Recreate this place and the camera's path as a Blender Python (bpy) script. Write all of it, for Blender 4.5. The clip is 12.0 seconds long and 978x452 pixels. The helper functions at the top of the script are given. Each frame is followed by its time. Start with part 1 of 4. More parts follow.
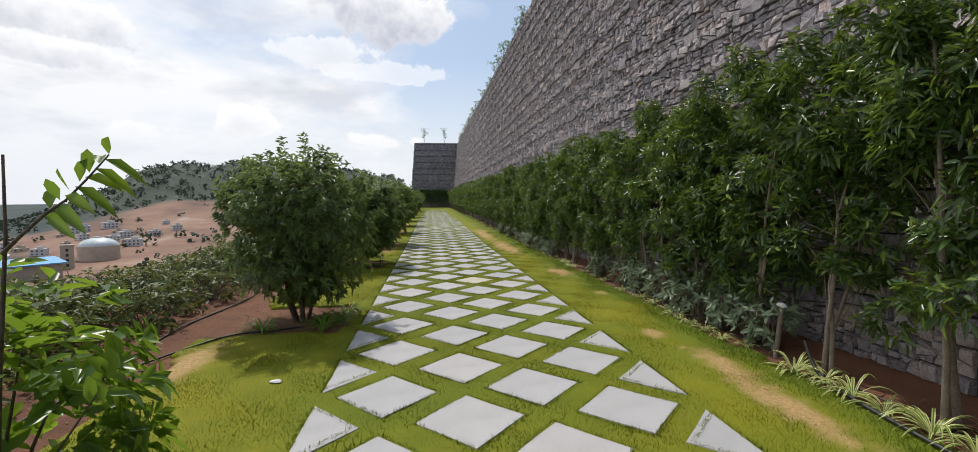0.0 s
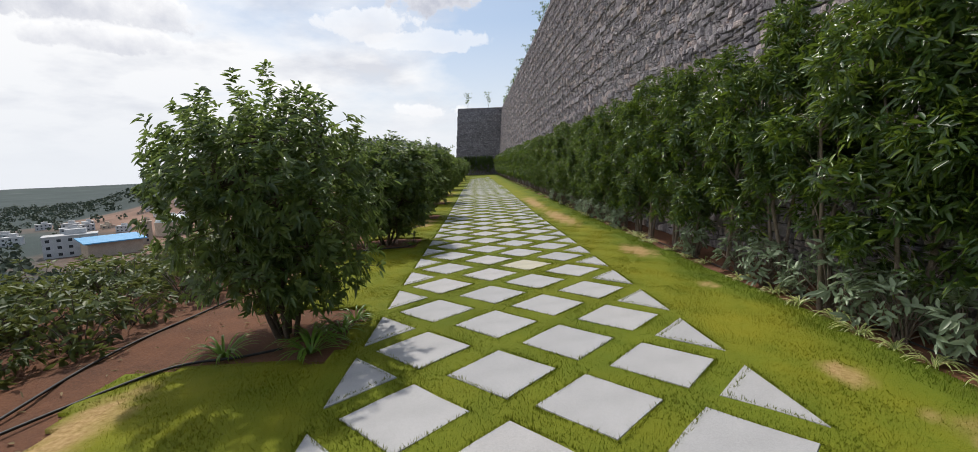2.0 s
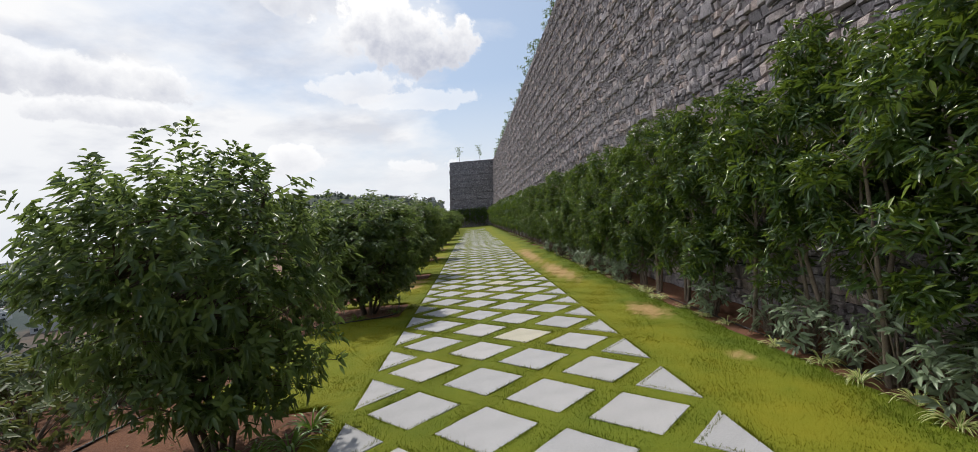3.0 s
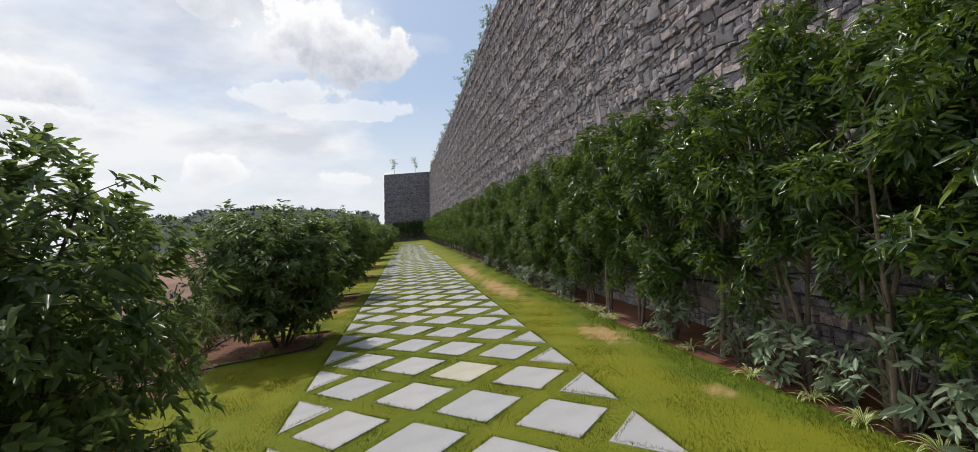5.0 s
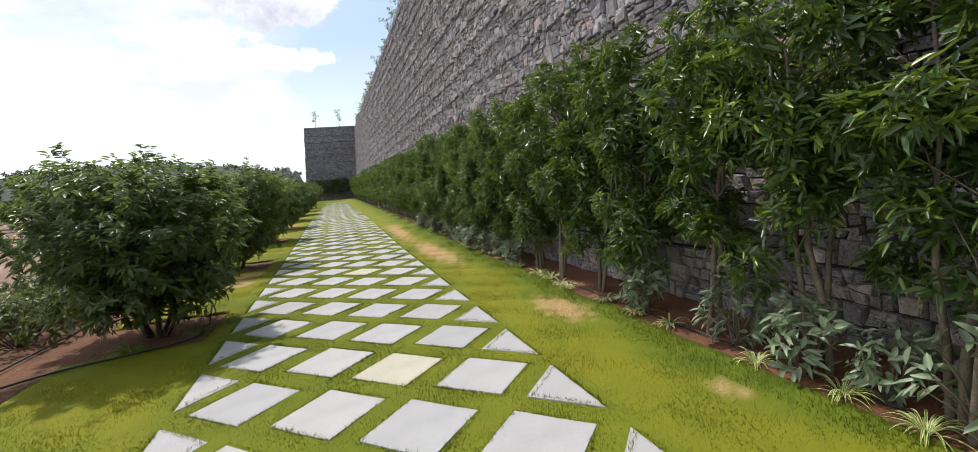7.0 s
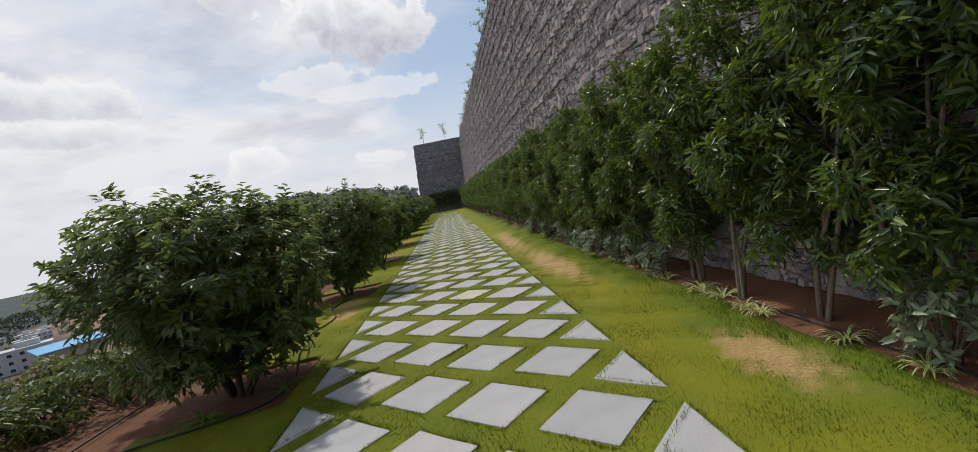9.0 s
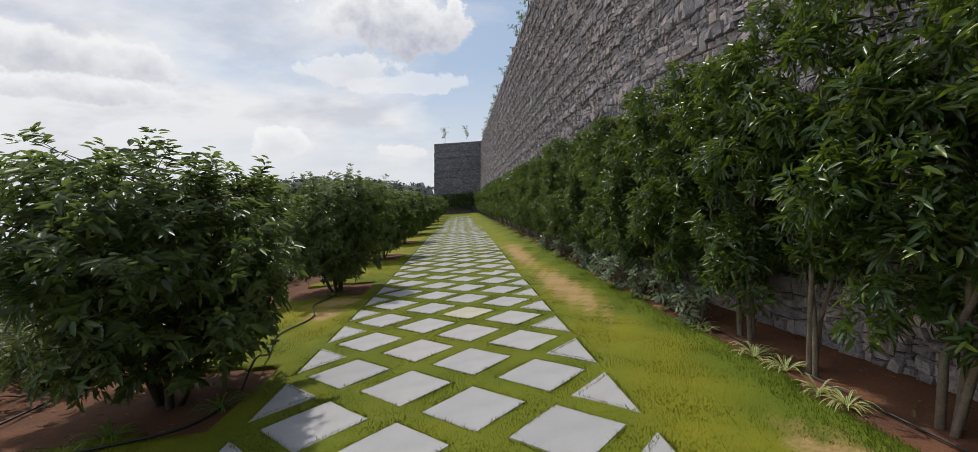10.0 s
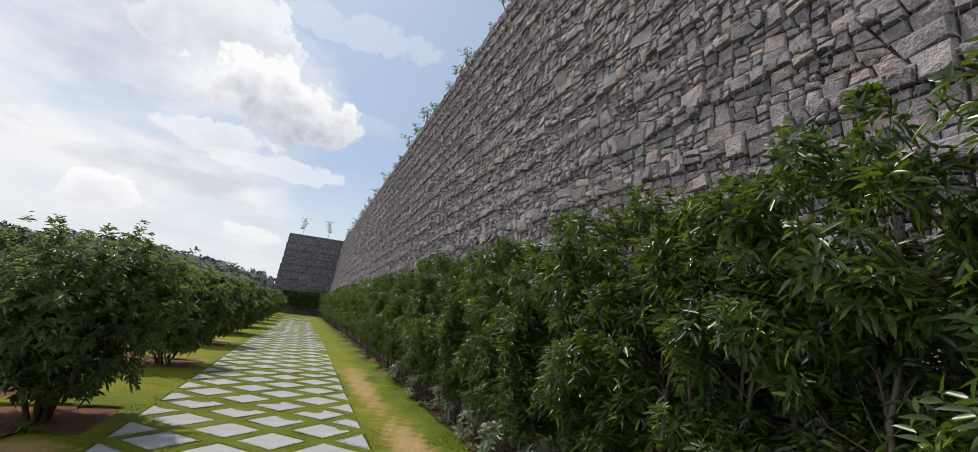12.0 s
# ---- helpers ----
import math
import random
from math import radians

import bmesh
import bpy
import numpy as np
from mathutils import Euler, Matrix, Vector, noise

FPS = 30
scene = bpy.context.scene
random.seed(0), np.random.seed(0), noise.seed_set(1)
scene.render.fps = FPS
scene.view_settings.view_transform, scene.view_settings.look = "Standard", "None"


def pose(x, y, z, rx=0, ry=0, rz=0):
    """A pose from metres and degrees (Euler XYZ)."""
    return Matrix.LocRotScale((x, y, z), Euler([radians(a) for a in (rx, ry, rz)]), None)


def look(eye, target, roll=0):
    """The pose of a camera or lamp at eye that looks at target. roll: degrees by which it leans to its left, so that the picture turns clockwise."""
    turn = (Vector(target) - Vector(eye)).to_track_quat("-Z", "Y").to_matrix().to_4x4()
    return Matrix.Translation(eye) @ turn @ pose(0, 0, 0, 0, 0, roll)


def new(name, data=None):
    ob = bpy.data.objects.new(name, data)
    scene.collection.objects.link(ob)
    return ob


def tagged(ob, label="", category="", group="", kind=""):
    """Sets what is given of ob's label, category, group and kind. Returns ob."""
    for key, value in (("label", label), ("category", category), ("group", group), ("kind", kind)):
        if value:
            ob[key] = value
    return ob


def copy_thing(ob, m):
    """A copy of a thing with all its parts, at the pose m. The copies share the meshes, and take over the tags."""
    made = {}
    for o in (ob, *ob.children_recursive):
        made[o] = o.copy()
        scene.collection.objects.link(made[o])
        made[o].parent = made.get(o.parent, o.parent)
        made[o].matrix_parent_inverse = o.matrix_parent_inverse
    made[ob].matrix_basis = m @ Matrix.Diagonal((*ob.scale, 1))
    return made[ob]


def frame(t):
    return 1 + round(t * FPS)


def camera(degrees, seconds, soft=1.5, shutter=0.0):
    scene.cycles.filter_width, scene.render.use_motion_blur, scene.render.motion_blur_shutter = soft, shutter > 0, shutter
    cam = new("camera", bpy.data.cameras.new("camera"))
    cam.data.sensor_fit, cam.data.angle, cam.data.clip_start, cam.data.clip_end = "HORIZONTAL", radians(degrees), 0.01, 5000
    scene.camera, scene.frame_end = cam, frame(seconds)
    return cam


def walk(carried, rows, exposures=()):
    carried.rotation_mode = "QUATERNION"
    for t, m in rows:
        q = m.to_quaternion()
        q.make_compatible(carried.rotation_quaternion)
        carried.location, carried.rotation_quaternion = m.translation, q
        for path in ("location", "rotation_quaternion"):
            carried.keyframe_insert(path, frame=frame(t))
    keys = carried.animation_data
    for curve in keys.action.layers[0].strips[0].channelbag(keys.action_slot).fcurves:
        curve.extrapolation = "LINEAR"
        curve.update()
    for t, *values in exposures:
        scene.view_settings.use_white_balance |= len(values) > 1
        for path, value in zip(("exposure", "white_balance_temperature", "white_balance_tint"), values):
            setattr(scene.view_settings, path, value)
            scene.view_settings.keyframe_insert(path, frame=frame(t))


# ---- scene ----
cam = camera(94.8, 12.0, 0.8)
# seconds, eye, a point looked at, roll
ROWS = [
    (0.0, (0.962, -3.242, 1.640), (2.287, 6.656, 1.124), -0.48),
    (0.5, (1.148, -2.679, 1.619), (2.421, 7.202, 0.753), -0.80),
    (1.0, (1.123, -2.143, 1.563), (1.733, 7.774, 0.430), -0.44),
    (1.5, (1.110, -1.623, 1.543), (1.931, 8.265, 0.297), -0.27),
    (2.0, (1.123, -1.082, 1.552), (1.376, 8.841, 0.338), -2.44),
    (2.5, (1.157, -0.622, 1.580), (1.429, 9.305, 0.399), -2.67),
    (3.0, (1.284, -0.255, 1.661), (1.691, 9.736, 1.551), -5.20),
    (5.0, (1.349, 0.687, 1.678), (3.169, 10.520, 1.733), -5.55),
    (5.5, (1.318, 0.973, 1.636), (3.096, 10.813, 1.631), -8.49),
    (6.0, (1.423, 1.308, 1.654), (3.572, 11.074, 1.589), -8.85),
    (6.5, (1.453, 1.615, 1.624), (6.509, 10.212, 0.900), -8.19),
    (7.0, (1.492, 1.938, 1.654), (4.687, 11.360, 0.644), -5.47),
    (9.0, (1.828, 3.624, 1.627), (2.654, 13.571, 1.006), -12.02),
    (9.5, (1.866, 4.141, 1.574), (2.759, 14.089, 1.092), -4.68),
    (10.0, (1.901, 4.630, 1.612), (2.518, 14.602, 1.187), -4.40),
    (10.5, (1.806, 5.107, 1.647), (1.763, 15.101, 1.290), -5.71),
    (11.0, (1.864, 5.672, 1.659), (1.644, 15.663, 1.293), -7.96),
    (11.5, (1.848, 6.174, 1.742), (2.644, 16.072, 2.924), -2.91),
    (12.0, (1.945, 6.691, 1.758), (5.482, 15.783, 3.955), 5.93),
]
walk(cam, [(t, look(eye, target, roll)) for t, eye, target, roll in ROWS],
     [(0.0, 0.05), (2.5, 0.0), (5.0, -0.06), (6.0, -0.04), (6.5, 0.38), (7.0, 0.4), (9.0, -0.2), (11.5, -0.2), (12.0, -0.08)])

# ---- world, sun ----
SUN_ELEV, SUN_AZ = 57.0, -22.0          # degrees; azimuth from +y, minus: towards -x
sun_dir = Vector((math.sin(radians(SUN_AZ)) * math.cos(radians(SUN_ELEV)), math.cos(radians(SUN_AZ)) * math.cos(radians(SUN_ELEV)), math.sin(radians(SUN_ELEV))))
world = bpy.data.worlds.new("world")
scene.world = world
world.use_nodes = True
wn, wl = world.node_tree.nodes, world.node_tree.links
wn.clear()
w_out = wn.new("ShaderNodeOutputWorld")
w_bg = wn.new("ShaderNodeBackground")
w_sky = wn.new("ShaderNodeTexSky")
w_sky.sky_type, w_sky.sun_disc = "NISHITA", False
w_sky.sun_elevation, w_sky.sun_rotation = radians(SUN_ELEV), radians(SUN_AZ)
w_sky.air_density, w_sky.dust_density = 1.0, 1.5
w_tc = wn.new("ShaderNodeTexCoord")
w_xyz = wn.new("ShaderNodeSeparateXYZ")
wl.new(w_tc.outputs["Generated"], w_xyz.inputs["Vector"])


def w_math(op, a, b, c=None, clamp=False):
    n = wn.new("ShaderNodeMath")
    n.operation, n.use_clamp = op, clamp
    for i, v in enumerate((a, b, c)):
        if v is None:
            continue
        if isinstance(v, (int, float)):
            n.inputs[i].default_value = v
        else:
            wl.new(v, n.inputs[i])
    return n.outputs[0]


def w_noise(vec, scale, detail, rough, offset, distort=0.0):
    m = wn.new("ShaderNodeMapping")
    m.inputs["Location"].default_value = offset
    n = wn.new("ShaderNodeTexNoise")
    n.inputs["Scale"].default_value, n.inputs["Detail"].default_value = scale, detail
    n.inputs["Roughness"].default_value, n.inputs["Distortion"].default_value = rough, distort
    wl.new(vec, m.inputs["Vector"])
    wl.new(m.outputs["Vector"], n.inputs["Vector"])
    return n.outputs["Fac"]


def w_ramp(fac, stops):
    n = wn.new("ShaderNodeValToRGB")
    while len(n.color_ramp.elements) < len(stops):
        n.color_ramp.elements.new(0.5)
    for e, (p, c) in zip(n.color_ramp.elements, stops):
        e.position, e.color = p, (*c, 1)
    wl.new(fac, n.inputs["Fac"])
    return n.outputs["Color"]


def w_mixed(fac, a, b):
    n = wn.new("ShaderNodeMix")
    n.data_type = "RGBA"
    for key, v in (("Factor", fac), ("A", a), ("B", b)):
        if isinstance(v, (int, float)):
            n.inputs[key].default_value = v
        elif isinstance(v, tuple):
            n.inputs[key].default_value = (*v, 1)
        else:
            wl.new(v, n.inputs[key])
    return n.outputs["Result"]


# cloud deck: the view direction laid out on a plane overhead, so that clouds crowd towards the horizon
w_z = w_math("MAXIMUM", w_xyz.outputs["Z"], 0.0)
w_den = w_math("ADD", w_z, 0.22)
w_plane = wn.new("ShaderNodeCombineXYZ")
wl.new(w_math("DIVIDE", w_xyz.outputs["X"], w_den), w_plane.inputs["X"])
wl.new(w_math("DIVIDE", w_xyz.outputs["Y"], w_den), w_plane.inputs["Y"])
wl.new(w_math("MULTIPLY", w_z, 1.5), w_plane.inputs["Z"])
w_vec = w_plane.outputs["Vector"]
# broken deck: closed and bright over the valley, open blue above the wall
w_cover = w_noise(w_vec, 1.25, 11.0, 0.55, (3.1, 0.4, 0.0), 0.15)
w_left = w_math("MULTIPLY_ADD", w_xyz.outputs["X"], -0.55, w_math("MULTIPLY", w_xyz.outputs["Z"], -0.3))
w_cover = w_math("ADD", w_cover, w_math("MINIMUM", w_math("ADD", w_left, 0.02), 0.22))
w_mask = w_ramp(w_cover, [(0.42, (0, 0, 0)), (0.54, (0.55, 0.55, 0.55)), (0.66, (1, 1, 1))])
w_tone = w_ramp(w_noise(w_vec, 2.0, 8.0, 0.55, (7.3, 2.2, 0.4)), [(0.36, (6.6, 6.8, 7.5)), (0.45, (8.4, 8.5, 8.9)), (0.53, (9.9, 9.9, 10.0))])
w_veil = w_mixed(0.35, w_sky.outputs["Color"], (6.6, 8.4, 10.8))
w_all = w_mixed(w_mask, w_veil, w_tone)
w_haze = w_ramp(w_xyz.outputs["Z"], [(0.0, (1, 1, 1)), (0.04, (0.95, 0.95, 0.95)), (0.2, (0.35, 0.35, 0.35)), (0.3, (0.0, 0.0, 0.0))])
w_all = w_mixed(w_haze, w_all, (8.3, 8.6, 9.1))

# heaps: azimuth (to the left of the walk), elevation, half width and half height in degrees, grey of the belly, solidity
HEAPS = [(40.5, 16.5, 11.0, 2.6, 0.9, 0.75), (37.0, 13.6, 6.0, 1.7, 0.9, 0.7), (4.5, 15.4, 7.0, 1.5, 0.1, 0.5), (14.0, 27.5, 8.0, 4.5, 0.6, 0.7), (12.0, 17.5, 5.5, 2.6, 0.3, 0.6),
         (8.2, 21.9, 9.3, 4.6, 1.0, 1.0), (20.4, 8.8, 3.3, 2.1, 0.35, 1.0), (7.0, 7.6, 5.5, 1.3, 0.25, 0.7), (30.0, 7.5, 4.0, 1.3, 0.3, 0.6), (-3.0, 32.5, 8.0, 2.2, 0.0, 0.22)]
w_puff = w_noise(w_tc.outputs["Generated"], 19.0, 8.0, 0.6, (1.7, 5.2, 0.9))
w_roll = w_noise(w_tc.outputs["Generated"], 5.0, 4.0, 0.5, (4.4, 0.3, 2.0))
w_edge = w_math("ADD", w_math("MULTIPLY_ADD", w_puff, 3.6, -1.8), w_math("MULTIPLY_ADD", w_roll, 3.8, -1.9))


def w_dot(v):
    n = wn.new("ShaderNodeVectorMath")
    n.operation = "DOT_PRODUCT"
    wl.new(w_tc.outputs["Generated"], n.inputs[0])
    n.inputs[1].default_value = v
    return n.outputs["Value"]


for az, el, wide, tall, belly, solid in HEAPS:
    a, e = radians(az), radians(el)
    out = (-math.sin(a) * math.cos(e), math.cos(a) * math.cos(e), math.sin(e))
    across = (math.cos(a), math.sin(a), 0)
    above = (math.sin(a) * math.sin(e), -math.cos(a) * math.sin(e), math.cos(e))
    u = w_math("DIVIDE", w_dot(across), math.sin(radians(wide)))
    v = w_math("DIVIDE", w_dot(above), math.sin(radians(tall)))
    # the lower side is flatter than the top
    v = w_math("MAXIMUM", v, w_math("MULTIPLY", v, -1.35))
    r2 = w_math("MULTIPLY_ADD", u, u, w_math("MULTIPLY", v, v))
    body = w_math("ADD", w_math("SUBTRACT", 1.0, r2), w_edge)
    ahead = w_math("GREATER_THAN", w_dot(out), 0.5)
    cover = w_math("MULTIPLY", w_math("MULTIPLY", w_math("DIVIDE", body, 0.3, clamp=True), ahead), solid)
    low = w_math("DIVIDE", w_dot(above), math.sin(radians(tall)))
    shade = w_math("MULTIPLY", w_math("ADD", w_math("MULTIPLY_ADD", low, -0.55, 0.25), w_math("MULTIPLY_ADD", body, 0.45, -0.1), clamp=True), belly, clamp=True)
    heap = w_mixed(shade, (10.3, 10.3, 10.4), (4.4, 4.7, 5.8))
    w_all = w_mixed(cover, w_all, heap)
wl.new(w_all, w_bg.inputs["Color"])
w_bg.inputs["Strength"].default_value = 0.1
wl.new(w_bg.outputs["Background"], w_out.inputs["Surface"])

sun = new("sun", bpy.data.lights.new("sun", "SUN"))
sun.data.energy, sun.data.angle, sun.data.color = 2.9, radians(1.5), (1.0, 0.95, 0.87)
sun.matrix_world = look((0, 0, 60), Vector((0, 0, 60)) - sun_dir)
scene.view_settings.exposure = 0.0


# ---- materials ----
def ramp(nt, fac, stops):
    n = nt.nodes.new("ShaderNodeValToRGB")
    els = n.color_ramp.elements
    while len(els) < len(stops):
        els.new(0.5)
    for e, (p, c) in zip(els, stops):
        e.position, e.color = p, (*c, 1)
    nt.links.new(fac, n.inputs["Fac"])
    return n.outputs["Color"]


def noise_tex(nt, scale, detail=4, rough=0.55, coord="Object", stretch=None):
    tc = nt.nodes.new("ShaderNodeTexCoord")
    n = nt.nodes.new("ShaderNodeTexNoise")
    n.inputs["Scale"].default_value, n.inputs["Detail"].default_value, n.inputs["Roughness"].default_value = scale, detail, rough
    if stretch:
        m = nt.nodes.new("ShaderNodeMapping")
        m.inputs["Scale"].default_value = stretch
        nt.links.new(tc.outputs[coord], m.inputs["Vector"])
        nt.links.new(m.outputs["Vector"], n.inputs["Vector"])
    else:
        nt.links.new(tc.outputs[coord], n.inputs["Vector"])
    return n.outputs["Fac"]


def mix(nt, fac, a, b, mode="MIX"):
    n = nt.nodes.new("ShaderNodeMix")
    n.data_type, n.blend_type = "RGBA", mode
    for key, v in (("Factor", fac), ("A", a), ("B", b)):
        if isinstance(v, (int, float)):
            n.inputs[key].default_value = v
        elif isinstance(v, tuple):
            n.inputs[key].default_value = (*v, 1)
        else:
            nt.links.new(v, n.inputs[key])
    return n.outputs["Result"]


def bump(nt, height, strength, dist, bsdf):
    b = nt.nodes.new("ShaderNodeBump")
    b.inputs["Strength"].default_value, b.inputs["Distance"].default_value = strength, dist
    nt.links.new(height, b.inputs["Height"])
    nt.links.new(b.outputs["Normal"], bsdf.inputs["Normal"])


def base_mat(name, rough=0.8, metal=0.0):
    m = bpy.data.materials.new(name)
    m.use_nodes = True
    bsdf = m.node_tree.nodes["Principled BSDF"]
    bsdf.inputs["Roughness"].default_value, bsdf.inputs["Metallic"].default_value = rough, metal
    return m, m.node_tree, bsdf


def speckled(name, dark, light, scale=8.0, fine=60.0, rough=0.85, relief=0.3, dist=0.01, random_by=None, spread=1.0):
    """Two-scale mottled surface with fine relief; random_by: 'object' or 'island' shifts the tone piece by piece."""
    m, nt, bsdf = base_mat(name, rough)
    col = ramp(nt, noise_tex(nt, scale), [(0.3, dark), (0.7, light)])
    f = noise_tex(nt, fine, 3)
    col = mix(nt, 0.35, col, ramp(nt, f, [(0.3, tuple(0.55 * c for c in dark)), (0.7, tuple(min(1, 1.25 * c) for c in light))]))
    if random_by:
        if random_by == "object":
            r = nt.nodes.new("ShaderNodeObjectInfo").outputs["Random"]
        else:
            r = nt.nodes.new("ShaderNodeNewGeometry").outputs["Random Per Island"]
        tone = ramp(nt, r, [(p, tuple(1 + (c - 1) * spread for c in q)) for p, q in ((0.0, (0.72, 0.71, 0.72)), (0.45, (0.95, 0.94, 0.95)), (0.8, (1.12, 1.08, 1.04)), (1.0, (1.3, 1.16, 1.06)))])
        col = mix(nt, 1.0, col, tone, "MULTIPLY")
    nt.links.new(col, bsdf.inputs["Base Color"])
    bump(nt, f, relief, dist, bsdf)
    return m


def leaf_mat(name, dark, light, young, rough=0.38, through_light=0.3):
    m, nt, bsdf = base_mat(name, rough)
    r = nt.nodes.new("ShaderNodeNewGeometry").outputs["Random Per Island"]
    col = ramp(nt, r, [(0.0, dark), (0.55, light), (0.8, light), (1.0, young)])
    col = mix(nt, 0.25, col, ramp(nt, noise_tex(nt, 1.3, 2), [(0.35, dark), (0.7, light)]))
    nt.links.new(col, bsdf.inputs["Base Color"])
    tr = nt.nodes.new("ShaderNodeBsdfTranslucent")
    nt.links.new(mix(nt, 0.6, col, tuple(min(1, 1.5 * c) for c in young)), tr.inputs["Color"])
    ms = nt.nodes.new("ShaderNodeMixShader")
    ms.inputs["Fac"].default_value = through_light
    nt.links.new(bsdf.outputs["BSDF"], ms.inputs[1])
    nt.links.new(tr.outputs["BSDF"], ms.inputs[2])
    nt.links.new(ms.outputs["Shader"], nt.nodes["Material Output"].inputs["Surface"])
    return m


def attribute(nt, name):
    n = nt.nodes.new("ShaderNodeAttribute")
    n.attribute_name = name
    return n.outputs["Fac"]


def grass_mat(name, blades=False):
    m, nt, bsdf = base_mat(name, 0.8)
    bsdf.inputs["Specular IOR Level"].default_value = 0.12
    col = ramp(nt, noise_tex(nt, 0.55, 4), [(0.3, (0.12, 0.175, 0.012)), (0.5, (0.255, 0.245, 0.013)), (0.7, (0.39, 0.305, 0.015))])
    col = mix(nt, 0.4, col, ramp(nt, noise_tex(nt, 4.0, 5), [(0.3, (0.07, 0.125, 0.01)), (0.7, (0.23, 0.215, 0.02))]))
    col = mix(nt, attribute(nt, "lush"), col, ramp(nt, noise_tex(nt, 2.2, 5), [(0.3, (0.045, 0.1, 0.01)), (0.7, (0.115, 0.175, 0.014))]))
    if blades:
        r = nt.nodes.new("ShaderNodeNewGeometry").outputs["Random Per Island"]
        col = mix(nt, 0.3, col, ramp(nt, r, [(0.0, (0.07, 0.13, 0.01)), (0.7, (0.2, 0.215, 0.02)), (1.0, (0.3, 0.27, 0.08))]))
    else:
        fine = noise_tex(nt, 140, 4, 0.7)
        col = mix(nt, 0.4, col, ramp(nt, fine, [(0.3, (0.06, 0.1, 0.008)), (0.7, (0.26, 0.27, 0.03))]))
        bump(nt, fine, 0.5, 0.012, bsdf)
    col = mix(nt, attribute(nt, "dry"), col, ramp(nt, noise_tex(nt, 30, 4), [(0.3, (0.33, 0.205, 0.085)), (0.7, (0.54, 0.37, 0.18))]))
    nt.links.new(col, bsdf.inputs["Base Color"])
    if blades:
        tr = nt.nodes.new("ShaderNodeBsdfTranslucent")
        nt.links.new(col, tr.inputs["Color"])
        ms = nt.nodes.new("ShaderNodeMixShader")
        ms.inputs["Fac"].default_value = 0.5
        nt.links.new(bsdf.outputs["BSDF"], ms.inputs[1])
        nt.links.new(tr.outputs["BSDF"], ms.inputs[2])
        nt.links.new(ms.outputs["Shader"], nt.nodes["Material Output"].inputs["Surface"])
    return m


def ground_mat():
    m, nt, bsdf = base_mat("ground", 0.95)
    soil = ramp(nt, noise_tex(nt, 1.6, 6), [(0.3, (0.075, 0.03, 0.016)), (0.7, (0.23, 0.092, 0.043))])
    crumbs = noise_tex(nt, 45, 5, 0.7)
    soil = mix(nt, 0.4, soil, ramp(nt, crumbs, [(0.35, (0.07, 0.03, 0.017)), (0.7, (0.29, 0.135, 0.07))]))
    wood = ramp(nt, noise_tex(nt, 0.008, 11, 0.7), [(0.35, (0.018, 0.033, 0.03)), (0.6, (0.04, 0.06, 0.055)), (0.78, (0.1, 0.115, 0.095))])
    earth = ramp(nt, noise_tex(nt, 0.02, 8, 0.65), [(0.3, (0.1, 0.065, 0.048)), (0.5, (0.235, 0.132, 0.088)), (0.62, (0.3, 0.185, 0.128)), (0.75, (0.4, 0.34, 0.29))])
    rock = ramp(nt, noise_tex(nt, 0.05, 8, 0.7), [(0.4, (0.032, 0.046, 0.032)), (0.6, (0.055, 0.07, 0.05)), (0.72, (0.2, 0.195, 0.18))])
    far = mix(nt, attribute(nt, "red"), wood, earth)
    far = mix(nt, attribute(nt, "rock"), far, rock)
    nt.links.new(mix(nt, attribute(nt, "soil"), far, soil), bsdf.inputs["Base Color"])
    bump(nt, crumbs, 0.7, 0.03, bsdf)
    return m


def masonry_mat():
    """Rubble read from a distance: irregular courses with dark joints."""
    m, nt, bsdf = base_mat("rubble_masonry", 0.9)
    tc = nt.nodes.new("ShaderNodeTexCoord")
    mp = nt.nodes.new("ShaderNodeMapping")
    mp.inputs["Scale"].default_value = (3.2, 3.2, 5.0)
    nt.links.new(tc.outputs["Object"], mp.inputs["Vector"])
    v = nt.nodes.new("ShaderNodeTexVoronoi")
    v.feature = "DISTANCE_TO_EDGE"
    v2 = nt.nodes.new("ShaderNodeTexVoronoi")
    for n in (v, v2):
        n.inputs["Scale"].default_value = 1.0
        nt.links.new(mp.outputs["Vector"], n.inputs["Vector"])
    tone = nt.nodes.new("ShaderNodeSeparateColor")
    nt.links.new(v2.outputs["Color"], tone.inputs["Color"])
    col = ramp(nt, tone.outputs["Red"], [(0.0, (0.18, 0.172, 0.185)), (0.6, (0.29, 0.28, 0.3)), (1.0, (0.4, 0.385, 0.4))])
    col = mix(nt, 0.3, col, ramp(nt, noise_tex(nt, 25, 5), [(0.3, (0.08, 0.075, 0.08)), (0.7, (0.3, 0.28, 0.28))]))
    edge = ramp(nt, v.outputs["Distance"], [(0.0, (0.25, 0.25, 0.25)), (0.12, (1, 1, 1))])
    nt.links.new(mix(nt, 1.0, col, edge, "MULTIPLY"), bsdf.inputs["Base Color"])
    bump(nt, edge, 0.6, 0.05, bsdf)
    return m


